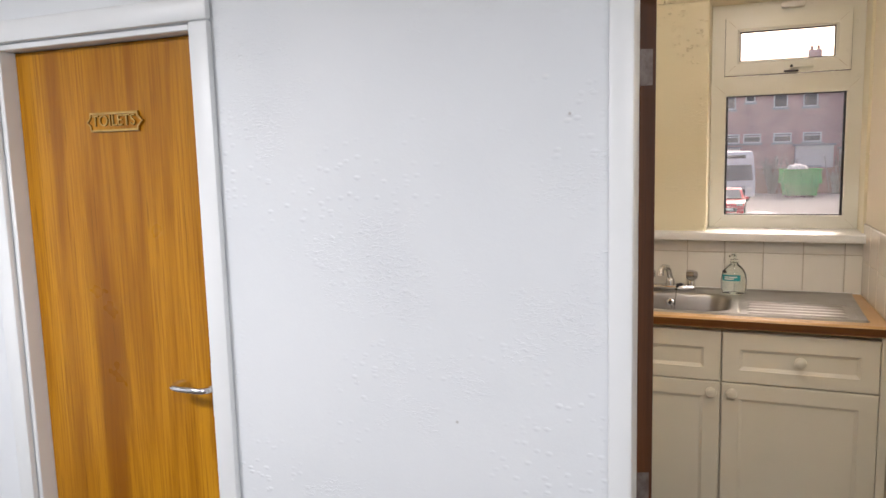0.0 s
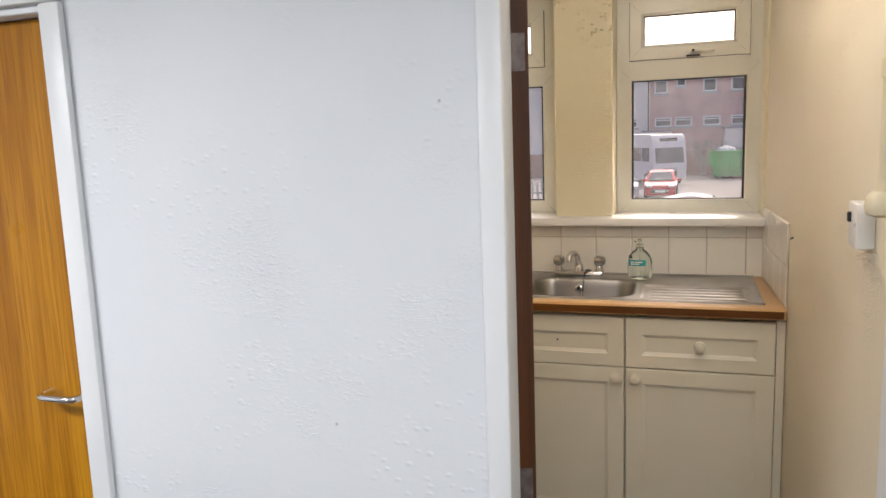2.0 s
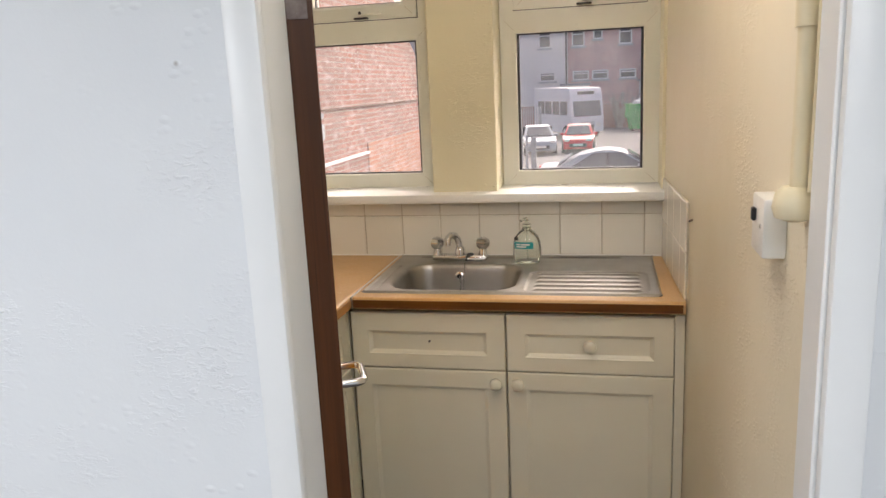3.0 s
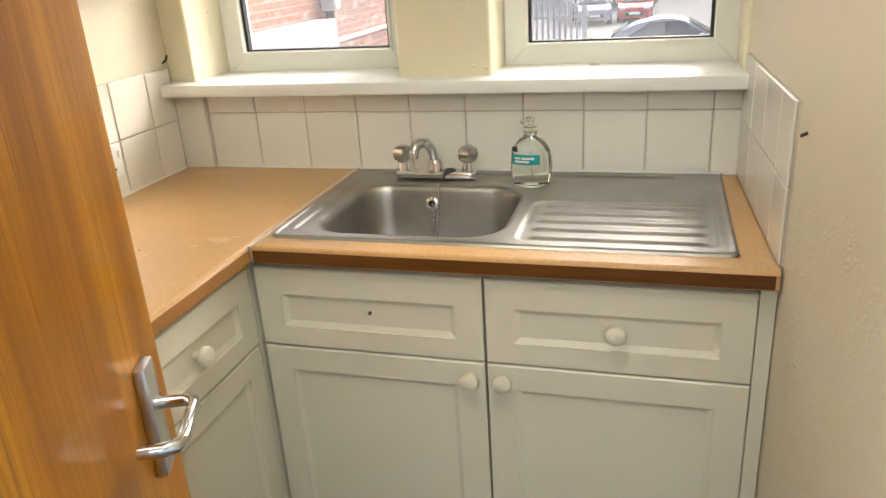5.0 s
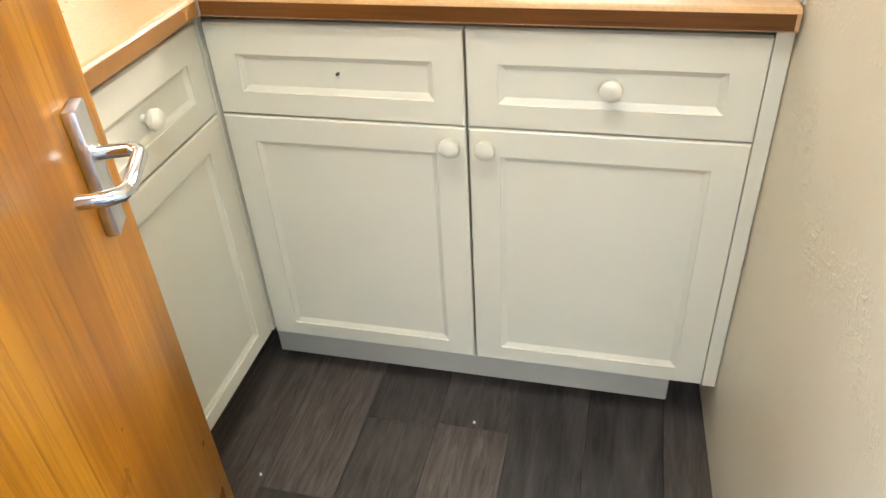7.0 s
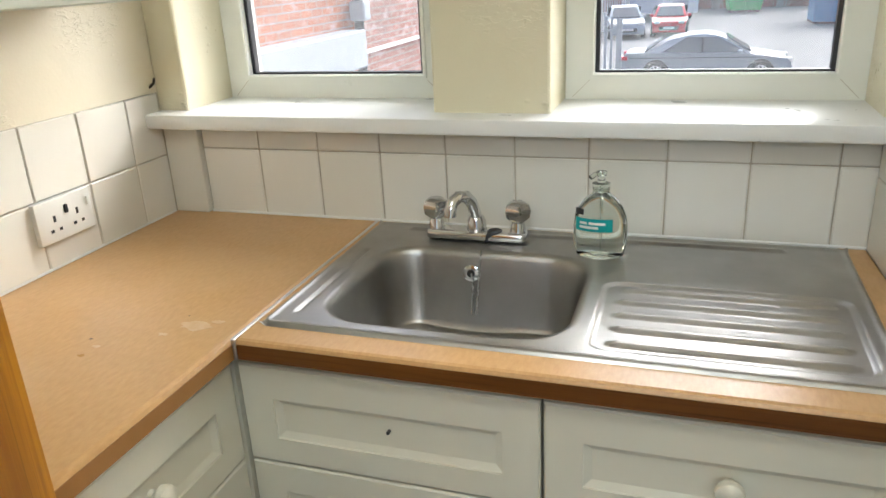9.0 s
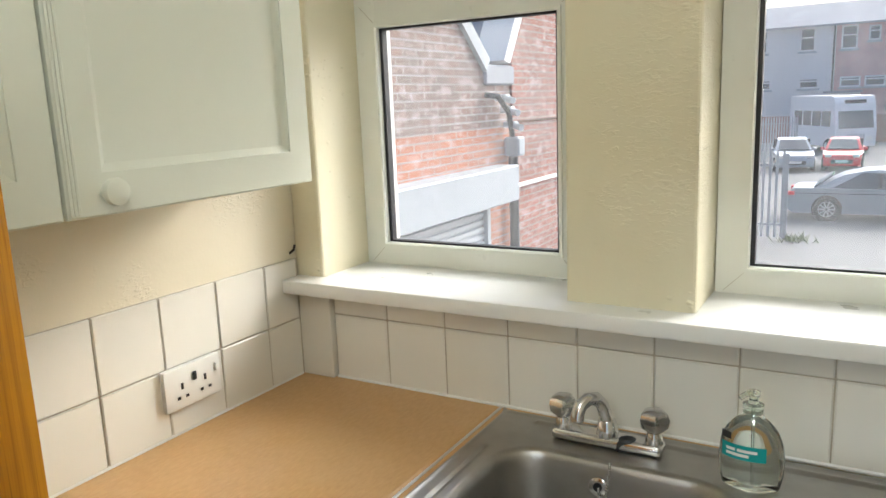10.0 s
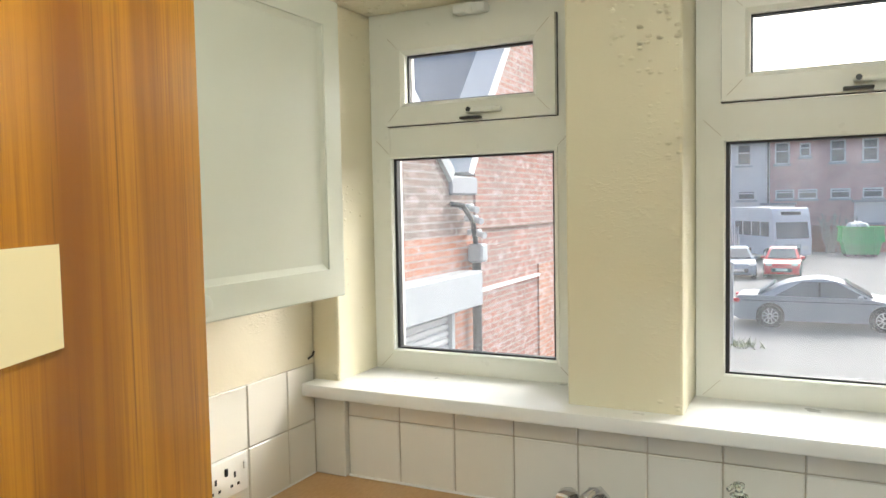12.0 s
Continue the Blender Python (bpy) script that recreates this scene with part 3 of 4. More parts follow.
def front(name, parent, x, z, w, h, mat, m, bx=0.06, bt=0.058, bb=0.045, knob=None):
    bm = B()
    panel_front(bm, w, h, bx, bt, bb, 0.02)
    f = part(name, bm, mat, parent, m=m @ pose(x, 0, z))
    for fc in f.data.polygons:
        fc.use_smooth = False
    if knob:
        kb = lathe(B(), [(0.009, 0), (0.008, 0.008), (0.012, 0.012), (0.019, 0.018), (0.0205, 0.024), (0.019, 0.030), (0.012, 0.034), (0.004, 0.035)], pose(knob[0], 0, knob[1], 90, 0, 0), 20)
        part("knob", kb, mat, f, "round turned knob", True)
    return f


def base_unit(label, at, rz, w, cols, left_blank=False):
    u = thing("base_unit", label, "kitchen cabinet", at, "kitchen base units", rz)
    D0 = 0.064
    bm = box(B(), 0.002, w + (0.003 if left_blank else -0.002), 0.045, 0.06, D0, 0.855)
    box(bm, 0.002, w - 0.002, 0.06, 0.5, D0, 0.70 if left_blank else 0.855)
    part("body", bm, UNIT, u)
    cw = w / cols
    for c in range(cols):
        blank = left_blank and c == 0
        front("drawer_front", u, c * cw + 0.002, 0.66, cw - 0.005, 0.185, UNIT, Matrix(), 0.058, 0.06, 0.048, None if blank else (cw * 0.505, 0.096))
        kx = cw - 0.034 if c == 0 and cols == 2 else 0.035
        front("door", u, c * cw + 0.002, D0, cw - 0.005, 0.592, UNIT, Matrix(), 0.06, 0.056, 0.04, (kx, 0.560))
    return u


u = base_unit("cream sink base unit with two doors, one blank drawer front", (-0.512, 3.02, 0), 0, 1.016, 2, True)
dot = cyl(B(), (0.262, -0.0005, 0.752), (0.262, 0.007, 0.752), 0.0032, n=8)
part("screw_hole", dot, BLACKP, u, "empty knob hole")
part("plinth", box(B(), -0.045, 0.955, 0.078, 0.094, FLOOR + 0.02, 0.03, 0.002), PLINTH, u, "cream kickboard that stops short")
part("end_panel", box(B(), 1.0155, 1.043, 0.008, 0.3, 0.055, 0.858), UNIT, u, "narrow filler strip by the wall")
for i in range(2):
    u = base_unit("cream base unit with drawer and panelled door", (-0.52, 2.09 + 0.465 * i, 0), 90, 0.465, 1)
    part("plinth", box(B(), 0.0, 0.463, 0.13, 0.146, FLOOR, 0.05, 0.002), PLINTH, u, "cream kickboard")
tagged(part("corner_post", box(B(), -0.5395, -0.519, 3.0225, 3.0395, 0.064, 0.855), UNIT, None), "cream corner filler post between base units", "filler post")

# worktops
BX0, BX1, BY0, BY1 = -0.405, 0.012, 3.10, 3.44
wt = thing("sink_worktop", "tan wood-effect laminate worktop under the steel sink", "worktop")
edge = [(3.0, 0.866), (3.0, 0.893), (3.003, 0.898), (3.008, 0.90), (3.06, 0.90), (3.06, 0.862), (3.004, 0.862)]
part("front_edge", prism(B(), edge, "x", -0.491, 0.529), WORKTOP, wt)
bm = B()
box(bm, -0.493, BX0 - 0.012, 3.06, 3.602, 0.862, 0.9)
box(bm, BX1 + 0.012, 0.455, 3.06, 3.602, 0.862, 0.892)
prism(bm, [(0.455, 3.06), (right_x(3.06) - 0.008, 3.06), (right_x(3.602) - 0.008, 3.602), (0.455, 3.602)], "z", 0.862, 0.9)
box(bm, BX0 - 0.012, BX1 + 0.012, 3.46, 3.602, 0.862, 0.9)
box(bm, BX0 - 0.012, BX1 + 0.012, 3.06, 3.085, 0.862, 0.9)
part("top", bm, WORKTOP, wt)
part("front_lip", box(B(), -0.490, 0.522, 2.9985, 3.0, 0.866, 0.892), EDGEW, wt, "brown laminate edge strip")
wl = thing("side_worktop", "tan wood-effect laminate worktop along the wall", "worktop")
prof = [(-1.036, 0.862), (-1.036, 0.9), (-0.508, 0.9), (-0.5, 0.898), (-0.497, 0.893), (-0.497, 0.866), (-0.501, 0.862)]
part("top", prism(B(), prof, "y", 2.075, 3.602), WORKTOP, wl)
part("front_lip", box(B(), -0.497, -0.4955, 2.08, 2.996, 0.866, 0.892), EDGEL, wl, "brown laminate edge strip")


def blot(x, y, r, seed):
    """A thin uneven spot lying on the worktop."""
    g = random.Random(seed)
    pts = [(x + r * g.uniform(0.6, 1.15) * math.cos(a), y + 0.6 * r * g.uniform(0.6, 1.15) * math.sin(a)) for a in (2 * math.pi * k / 18 for k in range(18))]
    return prism(B(), pts, "z", 0.8995, 0.9003)


for k, (x, y, r) in enumerate(((-0.584, 3.03, 0.03), (-0.555, 3.05, 0.014), (-0.62, 2.99, 0.01), (-0.70, 2.93, 0.008))):
    part("limescale_mark", blot(x, y, r, k), MARK, wl, "pale dried water mark")
for k, (x, y, r) in enumerate(((-0.728, 2.949, 0.0035), (-0.62, 3.06, 0.002))):
    part("scorch_mark", blot(x, y, r, 20 + k), BLACKP, wl, "small dark scorch mark")
part("joint_strip", box(B(), -0.4985, -0.4915, 2.997, 3.602, 0.864, 0.9018, 0.001), ALU, wl, "metal joint strip")
caulk = B()
tube(caulk, [(-1.034, 2.1, 0.902), (-1.034, 3.58, 0.902)], 0.004, 6)
tube(caulk, [(-0.937, 3.599, 0.902), (0.505, 3.599, 0.902)], 0.004, 6)
struct("trim_sealant", caulk, SILLW, "thin white sealant bead", True)

# ---- sink ----
sink = thing("kitchen_sink", "stainless steel inset sink with a ribbed drainer", "sink")


def step(a, b, v):
    t = np.clip((v - a) / (b - a), 0, 1)
    return t * t * (3 - 2 * t)


def rrect(x, y, x0, x1, y0, y1, r):
    """Signed distance to a rounded rectangle."""
    qx, qy = np.abs(x - (x0 + x1) / 2) - (x1 - x0) / 2 + r, np.abs(y - (y0 + y1) / 2) - (y1 - y0) / 2 + r
    return np.hypot(np.maximum(qx, 0), np.maximum(qy, 0)) + np.minimum(np.maximum(qx, qy), 0) - r


SX0, SX1, SY0, SY1 = -0.482, 0.468, 3.055, 3.582
nx, ny = 260, 150
gx, gy = np.meshgrid(np.linspace(SX0, SX1, nx), np.linspace(SY0, SY1, ny))
d = rrect(gx, gy, BX0, BX1, BY0, BY1, 0.085)
z = 0.908 - 0.004 * step(0.0, 0.012, -rrect(gx, gy, SX0 + 0.004, SX1 - 0.004, SY0 + 0.004, SY1 - 0.004, 0.02))
z = z - 0.008 * step(0.008, 0.0, np.abs(rrect(gx, gy, SX0, SX1, SY0, SY1, 0.02)))
z = z - 0.148 * step(0.0, 0.034, -d) ** 0.75 - 0.006 * step(0.012, -0.004, d)
dc = np.hypot(gx + 0.222, gy - 3.325)
z = z - 0.012 * step(0.16, 0.03, dc) * (d < -0.03)
dr = rrect(gx, gy, 0.045, 0.438, 3.088, 3.345, 0.03)
z = z - 0.005 * step(0.0, 0.008, -dr)
for k in range(5):
    yk = 3.118 + 0.05 * k
    z = z + 0.006 * step(0.011, 0.004, np.abs(gy - yk)) * step(0.0, 0.02, gx - 0.07) * step(0.0, 0.02, 0.418 - gx)
z = z + 0.005 * step(0.009, 0.002, np.abs(gy - 3.548)) * step(0, 0.01, gx + 0.40) * step(0, 0.01, 0.36 - gx)
z = z - 0.004 * step(0.006, 0.001, np.abs(gx + 0.44)) * step(0, 0.02, gy - 3.1) * step(0, 0.02, 3.42 - gy)
idx = np.arange(nx * ny).reshape(ny, nx)
quads = np.stack([idx[:-1, :-1], idx[:-1, 1:], idx[1:, 1:], idx[1:, :-1]], -1).reshape(-1, 4)
me = bpy.data.meshes.new("bowl_and_drainer")
me.from_pydata(np.stack([gx, gy, z], -1).reshape(-1, 3).tolist(), [], quads.tolist())
me.materials.append(STEEL)
me.shade_smooth()
ob = new("bowl_and_drainer", me)
ob.parent = sink
part("waste_ring", lathe(B(), [(0.014, 0), (0.016, 0.003), (0.036, 0.003), (0.041, 0.001), (0.041, -0.004)], pose(-0.222, 3.325, 0.741), 28), CHROME, sink, "chrome waste ring", True)
part("waste_hole", lathe(B(), [(0.001, 0), (0.02, 0)], pose(-0.222, 3.325, 0.7448), 20), BLACKP, sink)
part("overflow", lathe(B(), [(0.017, 0), (0.017, 0.004), (0.012, 0.006), (0.008, 0.006)], pose(-0.225, 3.428, 0.862, 82, 0, 0), 20), CHROME, sink, "round chrome overflow", True)
part("overflow_hole", lathe(B(), [(0.001, 0), (0.008, 0)], pose(-0.225, 3.4205, 0.863, 82, 0, 0), 14), BLACKP, sink)
ch = B()
pts = []
for i in range(46):
    a = i / 45
    if a < 0.5:
        pts.append((-0.222 + 0.002 * math.sin(a * 9), 3.418 - 0.006 * a, 0.862 - 0.17 * a))
    else:
        b = (a - 0.5) * 2
        pts.append((-0.214 + 0.012 * b, 3.412 + 0.01 * b, 0.777 + 0.135 * b))
for p in pts:
    bmesh.ops.create_icosphere(ch, subdivisions=1, radius=0.0032, matrix=Matrix.Translation(p))
part("plug_chain", ch, CHAIN, sink, "bead chain", True)
part("plug", lathe(B(), [(0.019, 0), (0.023, 0.004), (0.022, 0.016), (0.012, 0.02)], pose(-0.192, 3.495, 0.908, -70, 0, 20), 20), BLACKP, sink, "black rubber plug", True)

tap = thing("mixer_tap", "chrome deck mixer tap with two fluted handles", "tap", (-0.235, 3.51, 0.905))
bm = box(B(), -0.105, 0.105, -0.022, 0.022, 0, 0.022, 0.009, 3)
part("bridge", bm, CHROME, tap, "", True)
for s in (-1, 1):
    hd = B()
    n = 20
    for r0 in (0,):
        prof = [(0.017, 0.02), (0.015, 0.035), (0.013, 0.042), (0.022, 0.052), (0.0245, 0.068), (0.021, 0.08), (0.012, 0.085)]
        rings = [[hd.verts.new((s * 0.087 + r * (1 + (0.12 if z > 0.045 else 0) * math.cos(5 * 2 * math.pi * i / n)) * math.cos(2 * math.pi * i / n), r * (1 + (0.12 if z > 0.045 else 0) * math.cos(5 * 2 * math.pi * i / n)) * math.sin(2 * math.pi * i / n), z)) for i in range(n)] for r, z in prof]
        for p, q in zip(rings, rings[1:]):
            for i in range(n):
                hd.faces.new((p[i], p[(i + 1) % n], q[(i + 1) % n], q[i]))
        hd.faces.new(rings[-1])
    part("tap_handle", hd, CHROME, tap, "", True)
sp = B()
lathe(sp, [(0.021, 0.02), (0.019, 0.04), (0.015, 0.05)], n=18)
tube(sp, [(0, 0, 0.04), (-0.002, -0.004, 0.06), (-0.006, -0.012, 0.082), (-0.013, -0.025, 0.098), (-0.023, -0.044, 0.102), (-0.031, -0.06, 0.095), (-0.034, -0.067, 0.08), (-0.034, -0.068, 0.068)], 0.0125, 14)
part("spout", sp, CHROME, tap, "", True)

bot = thing("soap_bottle", "clear plastic pump soap bottle with teal label, nearly empty", "soap bottle", (0.022, 3.462, 0.905))
prof = [(0.036, 0), (0.045, 0.005), (0.050, 0.03), (0.051, 0.06), (0.048, 0.085), (0.040, 0.106), (0.028, 0.122), (0.016, 0.132), (0.014, 0.142)]
bm = lathe(B(), prof, n=28)
bmesh.ops.scale(bm, vec=(1, 0.62, 0.95), verts=bm.verts[:])
ob = part("bottle", bm, CLEAR, bot, "", True)
ob.visible_shadow = False
pm = B()
lathe(pm, [(0.016, 0.130), (0.0165, 0.144), (0.008, 0.146), (0.006, 0.156), (0.010, 0.158), (0.010, 0.166), (0.004, 0.168)], n=18)
tube(pm, [(0, 0, 0.162), (-0.01, -0.01, 0.163), (-0.018, -0.018, 0.158)], 0.0045, 8)
tube(pm, [(0, 0, 0.14), (0.003, 0, 0.01)], 0.0025, 6)
part("pump", pm, CLEAR, bot, "clear pump head", True)


def curved_label(z0, z1, a0, a1, grow):
    bm = B()
    rows = []
    for i in range(13):
        a = radians(a0 + (a1 - a0) * i / 12)
        rows.append([bm.verts.new(((0.0512 + grow) * math.cos(a), (0.0512 * 0.62 + grow) * math.sin(a), z)) for z in (z0, z1)])
    for p, q in zip(rows, rows[1:]):
        bm.faces.new((p[0], q[0], q[1], p[1]))
    return bm


part("label", curved_label(0.058, 0.083, 215, 300, 0.0008), TEAL, bot, "teal printed label", True)
for a0, a1, zz in ((228, 246, 0.074), (250, 284, 0.074), (228, 270, 0.066)):
    part("print_bar", curved_label(zz - 0.0025, zz + 0.0025, a0, a1, 0.0015), SILLW, bot, "pale line of print", True)
part("print_bar", curved_label(0.088, 0.1, 205, 235, -0.002), BLACKP, bot, "dark scrawl of print", True)

# ---- socket and spur ----
so = thing("double_socket", "white plastic double wall socket with switches", "wall socket", (-1.031, 3.162, 0.957))
part("plate", box(B(), -0.009, 0.009, 0, 0.146, 0, 0.086, 0.003, 2), SOCKET, so, "", True)
for k in range(2):
    y = 0.043 + 0.06 * k
    pins = B()
    box(pins, 0.0085, 0.0096, y - 0.003, y + 0.003, 0.040, 0.053)
    box(pins, 0.0085, 0.0096, y - 0.0145, y - 0.007, 0.020, 0.026)
    box(pins, 0.0085, 0.0096, y + 0.007, y + 0.0145, 0.020, 0.026)
    part("pin_holes", pins, BLACKP, so)
    ys = 0.062 + 0.06 * k
    part("rocker_switch", box(B(), 0.008, 0.013, ys - 0.004 + 0.012, ys + 0.006 + 0.012, 0.05, 0.068, 0.002, 1), BLACKP if k == 0 else SOCKET, so, "small rocker switch")
SPX = right_x(1.94)
spur = thing("cable_conduit", "cream painted wall conduit with rounded end box", "conduit", (SPX, 1.94, 0))
cd = B()
tube(cd, [(-0.015, 0, CEIL), (-0.015, 0, 1.36)], 0.014, 14)
part("pipe", cd, PIPE, spur, "", True)
part("cable", tube(B(), [(-0.006, -0.028, CEIL), (-0.006, -0.028, 1.5), (-0.006, -0.024, 1.38)], 0.005, 8), PIPE, spur, "thin painted cable", True)
part("coupling", cyl(B(), (-0.015, 0, 1.60), (-0.015, 0, 1.635), 0.018, n=16), PIPE, spur, "", True)
part("end_box", lathe(B(), [(0.01, 0), (0.027, 0.006), (0.031, 0.02), (0.027, 0.04), (0.018, 0.05)], pose(-0.02, 0, 1.335), 20), PIPE, spur, "rounded painted end box", True)
sp = thing("wall_switch", "white switch plate with a cord outlet", "switch", (right_x(2.09), 2.09, 1.255))
part("plate", box(B(), -0.034, 0.002, -0.045, 0.045, 0, 0.095, 0.004, 2), SOCKET, sp, "", True)
part("rocker", box(B(), -0.041, -0.034, 0.008, 0.022, 0.052, 0.074, 0.002), GASKET, sp)
part("screw", cyl(B(), (-0.036, -0.03, 0.05), (-0.033, -0.03, 0.05), 0.004, n=10), CHROME, sp)
nl = tagged(part("wall_nail", tube(B(), [(right_x(2.96) + 0.002, 2.96, 1.152), (right_x(2.96) - 0.01, 2.955, 1.148)], 0.003, 6), BLACKP), "rusty nail stub in the cream wall", "nail")

nl = tagged(part("wall_nail", tube(B(), [(-1.042, 3.574, 1.205), (-1.024, 3.57, 1.216), (-1.018, 3.568, 1.228)], 0.003, 6), BLACKP), "bent rusty nail stub above the tiles", "nail")

# ---- wall cabinet ----
for i in range(2):
    wc = thing("wall_cabinet", "pale green-cream wall cabinet with panelled door, closed", "wall cabinet", (-0.78, 2.331 + 0.521 * i, 0), "wall cabinets", 90)
    part("body", box(B(), 0.001, 0.520, 0.0215, 0.259, 1.412, 2.036), WUNIT, wc)
    front("door", wc, 0.002, 1.406, 0.515, 0.634, WUNIT, Matrix(), 0.058, 0.058, 0.062, (0.06, 0.035))
    for k in range(3):
        part("reeding", tube(B(), [(0.006 + 0.006 * k, -0.001, 1.412), (0.006 + 0.006 * k, -0.001, 2.034)], 0.0028, 6), WUNIT, wc, "", True)

# ---- coat hooks ----
hk = thing("coat_hook_rail", "brown wooden coat rail with double metal hooks", "coat rail", (-2.18, HF, 1.697))
part("board", box(B(), -0.5, 0, -0.018, 0, -0.033, 0.033, 0.004, 2), veneer("olive_board", (0.14, 0.09, 0.025), (0.24, 0.16, 0.05), (0.32, 0.22, 0.08), 0.4), hk, "", True)
for k in range(4):
    x = -0.06 - 0.115 * k
    bm = B()
    box(bm, x - 0.008, x + 0.008, -0.022, -0.018, -0.022, 0.022, 0.002)
    tube(bm, [(x, -0.02, 0.012), (x, -0.045, 0.016), (x, -0.062, 0.026), (x, -0.066, 0.04)], 0.004, 8)
    tube(bm, [(x, -0.02, -0.008), (x, -0.035, -0.022), (x, -0.048, -0.018), (x, -0.052, -0.008)], 0.004, 8)
    part("hook", bm, LIPW, hk, "dark metal double hook", True)

# ---- ceiling lights: unseen fittings, added to go with the lamps ----


def fitting(at, w, h):
    f = thing("added_ceiling_light", "slim white ceiling light fitting, added out of view, lit", "ceiling light", at, "ceiling lights")
    part("housing", box(B(), -w / 2, w / 2, -h / 2, h / 2, -0.03, 0, 0.006, 2), SOCKET, f, "", True)
    part("diffuser", box(B(), -w / 2 + 0.02, w / 2 - 0.02, -h / 2 + 0.02, h / 2 - 0.02, -0.065, -0.03, 0.012, 2), GLOW, f, "glowing diffuser", True)


fitting((0.05, 2.25, CEIL), 0.18, 0.8)
fitting((-1.9, 0.2, CEIL), 1.2, 0.36)
fitting((0.4, 0.1, CEIL), 1.2, 0.36)

# ---- outside ----
G = -2.2
struct("ground", box(B(), -600, 600, 3.95, 900, G - 0.3, G), TARMAC, "worn grey tarmac yard")
struct("own_building_base", box(B(), -3.4, 1.8, -2.8, 3.94, G - 0.2, FLOOR - 0.21), RENDER, "base of the building below the rooms")

# brick building across the alley
AX = -3.4
ba = thing("brick_workshop", "old brick workshop with two gables and roller shutter", "building")
bm = prism(B(), [(9.95, 1.28), (9.95, 1.9), (9.35, 1.9), (6.3, 4.5), (4.6, 3.2), (4.6, 1.28)], "x", AX - 0.3, AX)
part("gable_wall", bm, OLDBR, ba, "sooty dark brick gable")
part("lower_wall", box(B(), AX - 0.3, AX + 0.01, 9.27, 9.95, G, 1.28), ORBR, ba, "orange brick pier")
part("lintel_wall", box(B(), AX - 0.3, AX + 0.01, 4.6, 9.27, 0.75, 1.28), ORBR, ba, "orange brick band")
part("side_wall", box(B(), AX - 0.3, AX, 4.6, 5.2, G, 0.75), OLDBR, ba)
bm = prism(B(), [(9.95, G), (9.95, 2.05), (10.4, 2.8), (12.4, 5.2), (14.4, 2.8), (15.5, 2.2), (15.8, 1.2), (15.8, G)], "x", AX - 0.28, AX + 0.03)
part("far_gable_wall", bm, REDBR, ba, "weathered red brick gable")
part("far_plinth", box(B(), AX - 0.2, AX + 0.05, 12.1, 15.75, G, 0.75), ORBR, ba, "repaired orange brickwork")
part("string_course", box(B(), AX, AX + 0.07, 9.98, 12.1, 0.58, 0.62), RENDER, ba, "pale ledge")
part("string_course", box(B(), AX, AX + 0.055, 9.98, 15.6, 1.3, 1.33), LIPW, ba, "dark ledge")
bm = B()
prism(bm, [(9.38, 1.98), (9.30, 1.86), (6.3, 4.46), (6.3, 4.60)], "x", AX - 0.32, AX + 0.05)
part("verge", bm, GREYSTEEL, ba, "grey verge capping")
bm = prism(B(), [(9.7, 1.98), (9.85, 1.95), (10.45, 2.84), (12.4, 5.24), (12.4, 5.4), (10.3, 2.9)], "x", AX - 0.32, AX + 0.06)
part("verge", bm, RENDER, ba, "pale verge capping")
bm = prism(B(), [(9.3, 1.9), (6.3, 4.5), (6.3, 4.4), (9.3, 1.8)], "x", AX - 9, AX - 0.31)
part("roof", bm, GREYSTEEL, ba)
bm = prism(B(), [(9.9, 2.0), (12.4, 5.2), (12.4, 5.1), (9.9, 1.9)], "x", AX - 9, AX - 0.31)
part("roof", bm, SLATE, ba)
part("valley_gutter", box(B(), AX - 0.3, AX + 0.04, 9.3, 10.0, 1.72, 1.93, 0.02), SLATE, ba, "grey valley gutter box")
bm = B()
box(bm, AX + 0.02, AX + 0.2, 9.72, 9.9, 0.95, 1.16, 0.02)
part("hopper", bm, GREYSTEEL, ba, "grey rainwater hopper")
part("downpipe", cyl(B(), (AX + 0.09, 9.81, G), (AX + 0.09, 9.81, 1.0), 0.055), BLACKP, ba, "black downpipe", True)
bm = B()
tube(bm, [(AX + 0.02, 9.3, 1.62), (AX + 0.12, 9.4, 1.60), (AX + 0.14, 9.62, 1.42), (AX + 0.1, 9.78, 1.16)], 0.03, 8)
part("branch_pipe", bm, BLACKP, ba, "", True)
for y, z in ((9.62, 1.42), (9.70, 1.26), (9.5, 1.55)):
    bm = box(B(), AX + 0.02, AX + 0.17, y, y + 0.11, z, z + 0.07, 0.015)
    cyl(bm, (AX + 0.1, y + 0.05, z + 0.03), (AX + 0.26, y - 0.03, z), 0.035, n=10)
    part("camera_box", bm, SHUTTER, ba, "small grey security lamp")
part("shutter_box", box(B(), AX, AX + 0.28, 5.2, 9.55, 0.5, 0.88, 0.015), GREYSTEEL, ba, "grey roller shutter housing")
for k in range(34):
    zz = 0.49 - 0.078 * k
    bm = prism(B(), [(AX - 0.02, zz), (AX + 0.012, zz - 0.012), (AX + 0.018, zz - 0.045), (AX - 0.005, zz - 0.076), (AX - 0.03, zz - 0.076)], "y", 5.2, 9.2)
    part("slat", bm, SHUTTER, ba)
part("shutter_guide", box(B(), AX, AX + 0.06, 9.2, 9.27, G, 0.5), GREYSTEEL, ba)

# palisade fences


